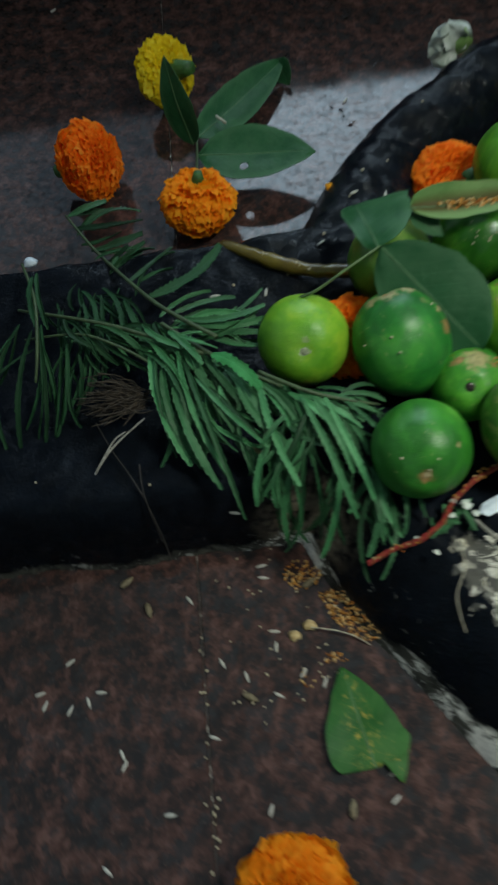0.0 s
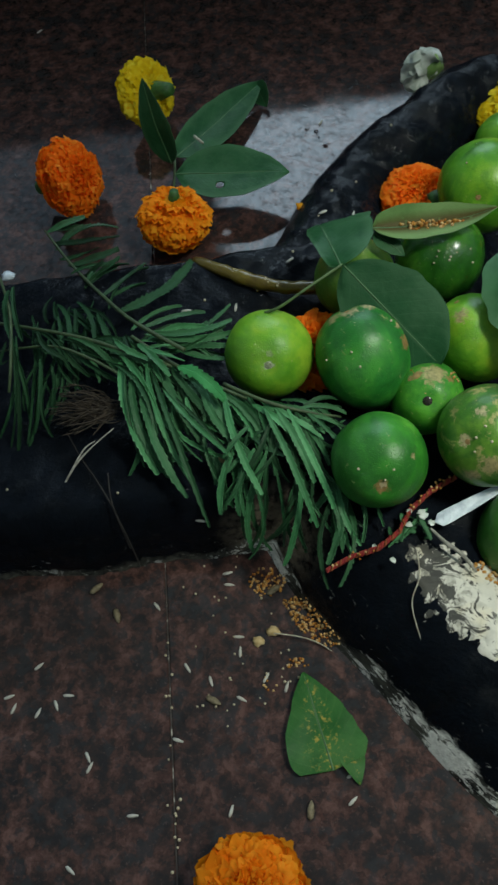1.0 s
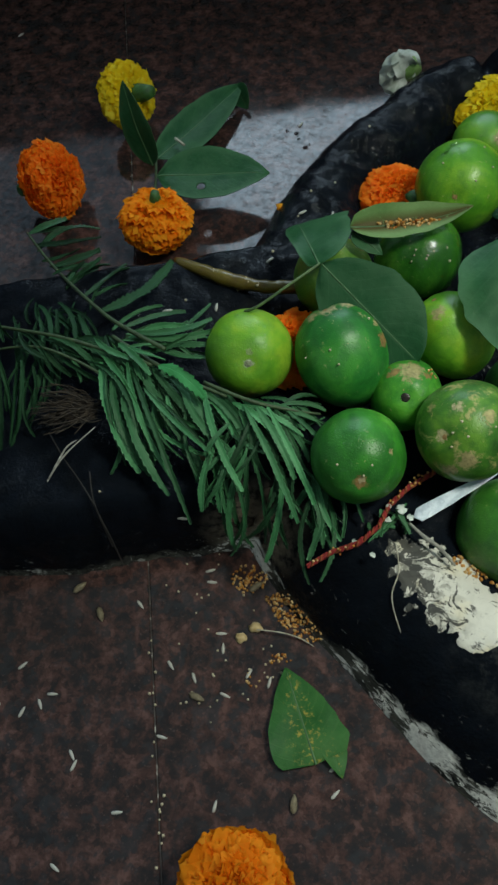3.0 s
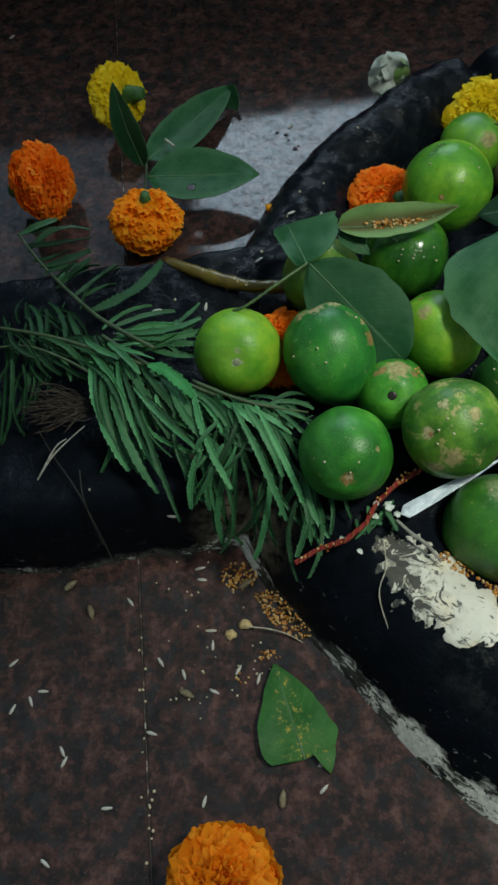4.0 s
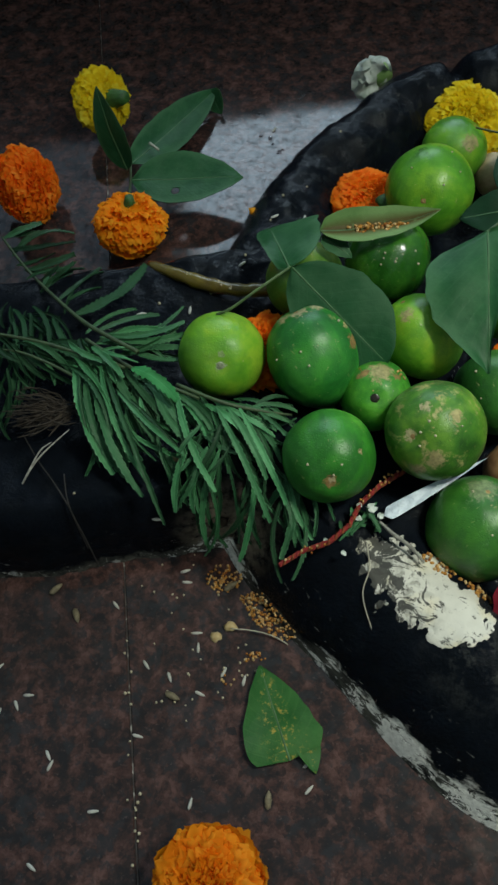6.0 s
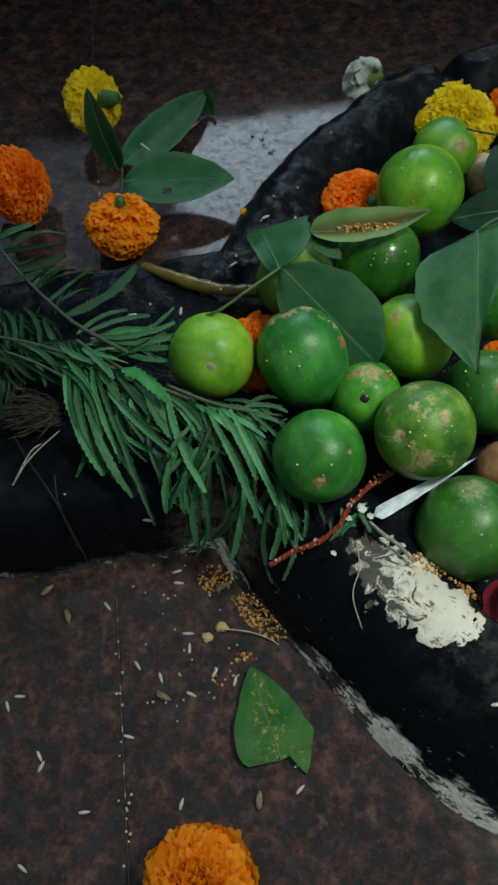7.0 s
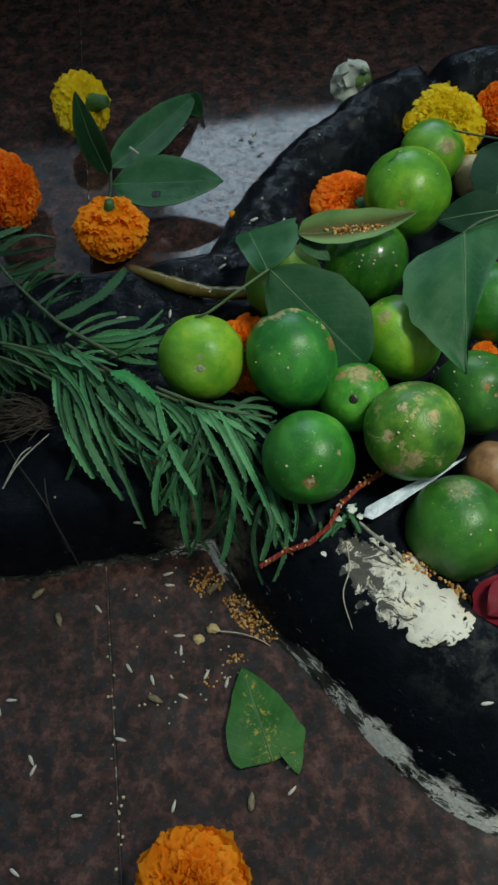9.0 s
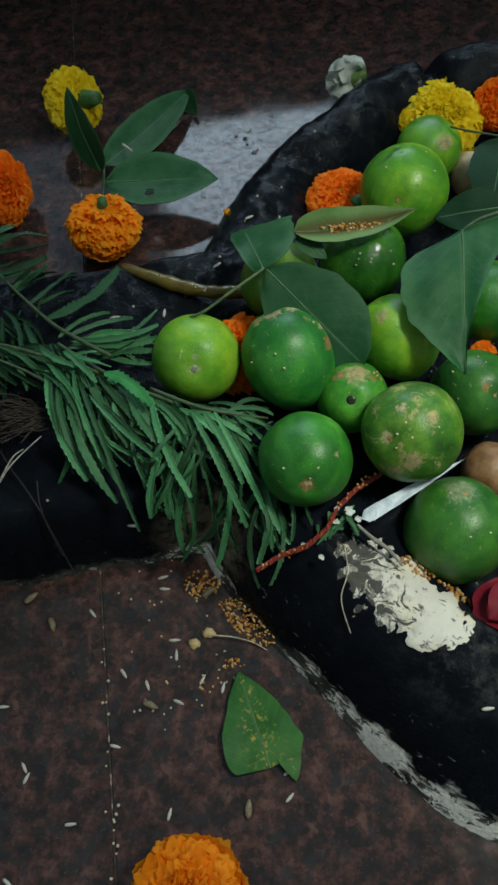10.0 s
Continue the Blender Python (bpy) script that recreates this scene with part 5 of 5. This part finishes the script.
grain(rice_first, (-0.0022, 0.0097, 0), -70)
grain(rice_first, (0.0139, 0.0012, 0), -25)
grain(rice_first, (0.0113, 0.0324, 0), 0)
grain(rice_first, (0.0122, 0.0247, 0), 90)
grain(rice_first, (0.0108, -0.0499, 0), 75)
grain(rice_first, (-0.0333, 0.0482, 0), -50)
grain(rice_first, (0.0038, 0.0669, 0), 15)
grain(rice_first, (0.0050, 0.0604, 0), -5)
grain(rice_first, (0.0259, 0.0119, 0), 60)
grain(rice_first, (0.0364, 0.0076, 0), 75)
grain(rice_first, (0.0679, -0.0440, 0), 45)
grain(rice_first, (0.0677, -0.0327, 0), 30)
grain(rice_first, (0.0079, 0.2050, stone_height(0.0079, 0.2050)), 85)
grain(rice_first, (-0.0201, 0.2034, stone_height(-0.0201, 0.2034)), 8)
grain(rice_first, (0.0383, 0.2342, stone_height(0.0383, 0.2342)), 40)
grain(rice_first, (0.0578, 0.2709, stone_height(0.0578, 0.2709)), 25)
grain(rice_first, (0.0756, 0.2709, stone_height(0.0756, 0.2709)), 80)
grain(rice_first, (0.0705, 0.2463, stone_height(0.0705, 0.2463)), 0)
# white grain standing in for a wet glint on the far floor
grain(rice_first, (0.0574, 0.4158, 0), 60)
grain(rice_first, (0.0127, 0.0858, stone_height(0.0127, 0.0858)), -20)
grain(rice_first, (-0.0064, 0.0810, stone_height(-0.0064, 0.0810)), -10)
grain(rice_first, (0.1560, -0.0140, stone_height(0.1560, -0.0140)), 5)
grain(rice_first, (-0.1779, 0.5433, 0), 45)
grain(rice_first, (-0.1063, 0.0001, 0), 20)
grain(rice_first, (-0.1029, -0.0056, 0), 70)
grain(husk_first, (-0.0002, 0.0001, 0), -25)
grain(husk_first, (0.0482, -0.0485, 0), 85)
grain(husk_first, (-0.0675, 0.0578, 0), 40)
grain(husk_first, (-0.0544, 0.0428, 0), -70)
grain(husk_first, (0.0289, 0.0576, 0), 35)

def seeds(name, label, places, r, rng, material=MUSTARD):
    """Many tiny round seeds in one mesh."""
    bm = bmesh.new()
    for p in places:
        got = bmesh.ops.create_icosphere(bm, subdivisions=1, radius=r * rng.uniform(0.75, 1.15))
        bmesh.ops.translate(bm, verts=got["verts"], vec=Vector(p) + Vector((0, 0, r * 0.8)))
    return solo(name, bm, material, places[0], label, "seeds", "", "stuff")


def heap(centre, rx, ry, n, turn, rng, on_stone=False):
    out = []
    for _ in range(n):
        a, q = rng.uniform(0, 2 * math.pi), rng.random() ** 0.6
        x, y = q * rx * math.cos(a), q * ry * math.sin(a)
        px, py = centre[0] + x * math.cos(turn) - y * math.sin(turn), centre[1] + x * math.sin(turn) + y * math.cos(turn)
        z = max(0.0, stone_height(px, py)) if on_stone else max(0.0, min(stone_height(px, py), 0.006))
        out.append((px, py, z + (rng.random() < 0.3) * 0.0012 * (1 - q)))
    return out


rng = random.Random(11)
seeds("mustard_seeds", "heap of amber mustard seeds by the stone", heap((0.0248, 0.0621, 0.0000), 0.010, 0.008, 95, 0, rng), 0.00078, rng)
seeds("mustard_seeds", "heap of amber mustard seeds by the stone", heap((0.0487, 0.0412, 0.0000), 0.019, 0.007, 230, -0.75, rng), 0.00078, rng)
seeds("mustard_seeds", "few amber mustard seeds at a leaf's tip", heap((0.0419, 0.0193, 0.0000), 0.006, 0.003, 26, 0, rng), 0.00078, rng)
seeds("mustard_seeds", "few amber mustard seeds on the floor", heap((0.0277, 0.0090, 0.0000), 0.004, 0.004, 7, 0, rng), 0.0009, rng)
seeds("mustard_seeds", "amber mustard seeds strewn over the rim", heap((0.1337, 0.0511, 0.0500), 0.010, 0.004, 45, -0.6, rng, True), 0.0009, rng)
seeds("mustard_seeds", "amber mustard seeds strewn inside the rim", heap((0.1497, 0.0414, 0.0450), 0.012, 0.005, 40, -0.6, rng, True), 0.0009, rng)
seeds("mustard_seeds", "pale mustard seeds in a cupped leaf", [(x, y, 0.0950 + 0.0009 * (k % 3 == 0)) for k, (x, y, z) in enumerate(heap((0.1120, 0.2226, 0.0940), 0.017, 0.0032, 66, 0.05, rng))], 0.0010, rng)
seeds("mustard_seeds", "mustard seeds scattered thinly over the floor", heap((0.0039, 0.0301, 0.0000), 0.042, 0.048, 42, 0, rng), 0.0007, rng, PALE_SEED)
seeds("mustard_seeds", "mustard seeds caught in the tile joint", [room(-0.0223 + rng.gauss(0, 0.0012), rng.uniform(-0.09, 0.03), 0) for _ in range(16)], 0.0008, rng, PALE_SEED)
seeds("mustard_seeds", "few pale seeds on the stone rim", [(x, y, stone_height(x, y)) for x, y in [(0.063, 0.285), (0.078, 0.296), (0.055, 0.268), (0.101, 0.34), (0.04, 0.24), (0.02, 0.215), (-0.01, 0.21), (0.012, 0.225), (-0.046, 0.089), (-0.103, 0.091), (-0.020, 0.098)]], 0.0008, rng, PALE_SEED)


on_thread = [Vector(thread_path[k]).lerp(Vector(thread_path[k + 1]), rng.random()) + Vector((rng.gauss(0, 0.001), rng.gauss(0, 0.001), 0.0009)) for k in (0, 0, 1, 1, 1, 4, 4, 4, 5, 5, 5, 5, 5, 5) for _ in range(2)]
seeds("mustard_seeds", "amber mustard seeds stuck along the red thread", on_thread, 0.0007, rng)
on_stalk = [Vector((-0.0006, 0.2294, 0.0580)).lerp(Vector((0.0361, 0.2134, 0.0600)), rng.random()) + Vector((rng.gauss(0, 0.0015), rng.gauss(-0.0015, 0.001), 0.0032)) for _ in range(12)]
seeds("mustard_seeds", "pale mustard seeds stuck to the stalk", on_stalk, 0.0006, rng, PALE_SEED)
crusted = []
for d, n in ((Vector((-0.393, 0.099, 0.914)), 16), (Vector((-0.207, -0.220, 0.953)), 9), (Vector((0.618, 0.158, 0.770)), 9)):
    for _ in range(n):
        q = (d + Vector((rng.gauss(0, 0.09), rng.gauss(0, 0.09), rng.gauss(0, 0.05)))).normalized()
        crusted.append(Vector((0.108, 0.138, 0.0630)) + q * 0.0190 - Vector((0, 0, 0.0006)))
seeds("mustard_seeds", "brown mustard seeds crusted on a small lime", crusted, 0.00065, rng)
clinging = []
for cx, cy, cz, r, n in ((0.121, 0.226, 0.066, 0.0245, 9), (0.177, 0.153, 0.0375, 0.0245, 8), (0.082, 0.098, 0.0735, 0.0231, 3), (0.077, 0.156, 0.0735, 0.0255, 5), (0.134, 0.110, 0.0745, 0.0247, 5), (0.150, 0.278, 0.066, 0.0265, 4), (0.154, 0.069, 0.048, 0.0262, 3)):
    for _ in range(n):
        d = Vector((rng.gauss(0, 0.5), rng.gauss(-0.35, 0.5), 1)).normalized()
        clinging.append(Vector((cx, cy, cz)) + d * r - Vector((0, 0, 0.0006)))
seeds("mustard_seeds", "pale mustard seeds stuck to the wet limes", clinging, 0.0007, rng, PALE_SEED)


# ---- the room: tiled floor, walls, ceiling ----
floor = tagged(new("floor"), "brown polished granite floor tiles, wet and dusty", "floor", "", "structure")
bm = bmesh.new()
bed = box(bm, (-1.9, -1.7, -0.05), (1.9, 2.3, -0.0006), pose(0, 0, 0, 0, 0, 6.85))
part("grout_bed", bed, GROUT, floor, "dark grout with whitish dust", False)
SIDE, GAP, U0, V0 = 0.60, 0.0007, -0.0223, 0.15
tile = bmesh.new()
box(tile, (GAP / 2, GAP / 2, -0.02), (SIDE - GAP / 2, SIDE - GAP / 2, 0))
bmesh.ops.bevel(tile, geom=[e for e in tile.edges if all(v.co.z > -0.01 for v in e.verts)], offset=0.0006, segments=1, affect="EDGES")
tile_ob = link("tile", tile, GRANITE, False)
first = True
for i in range(-3, 3):
    for j in range(-3, 4):
        ob = tile_ob if first else tile_ob.copy()
        if not first:
            scene.collection.objects.link(ob)
        first = False
        ob.parent = floor
        ob.matrix_basis = Matrix.Translation(room(U0 + i * SIDE, V0 + j * SIDE, 0)) @ pose(0, 0, 0, 0, 0, 6.85)

TURN = pose(0, 0, 0, 0, 0, 6.85)


def structure(name, boxes, label, category):
    bm = bmesh.new()
    for lo, hi in boxes:
        box(bm, lo, hi, TURN)
    ob = link(name, bm, PLASTER, False)
    return tagged(ob, label, category, "", "structure")


T = 0.12
structure("wall_north", [((-1.8, FAR, -0.02), (1.8, FAR + T, SILL)), ((-1.8, FAR, HEAD), (1.8, FAR + T, 2.7)), ((-1.8, FAR, SILL), (-1.60, FAR + T, HEAD)), ((1.00, FAR, SILL), (1.8, FAR + T, HEAD)), ((-0.12, FAR, SILL), (-0.05, FAR + T, HEAD))], "pale plastered wall with a wide window", "wall")
structure("wall_south", [((-1.8, -1.5 - T, -0.02), (1.8, -1.5, 2.7))], "pale plastered wall", "wall")
structure("wall_east", [((1.68, -1.5, -0.02), (1.8, FAR, 2.7))], "pale plastered wall", "wall")
structure("wall_west", [((-1.8, -1.5, -0.02), (-1.68, FAR, 2.7))], "pale plastered wall", "wall")
structure("ceiling", [((-1.8, -1.62, 2.7), (1.8, FAR + T, 2.8))], "pale ceiling", "ceiling")

# unseen granite step behind the basin, set to bound the window's reflection and shade the floor
step = tagged(new("step"), "unseen brown granite step added behind the basin", "step", "", "structure")
bm = bmesh.new()
box(bm, (-1.68, 0.645, 0.0), (1.68, FAR, 0.185), TURN)
bmesh.ops.bevel(bm, geom=bm.edges, offset=0.003, segments=2, affect="EDGES")
part("riser", bm, HONED, step)
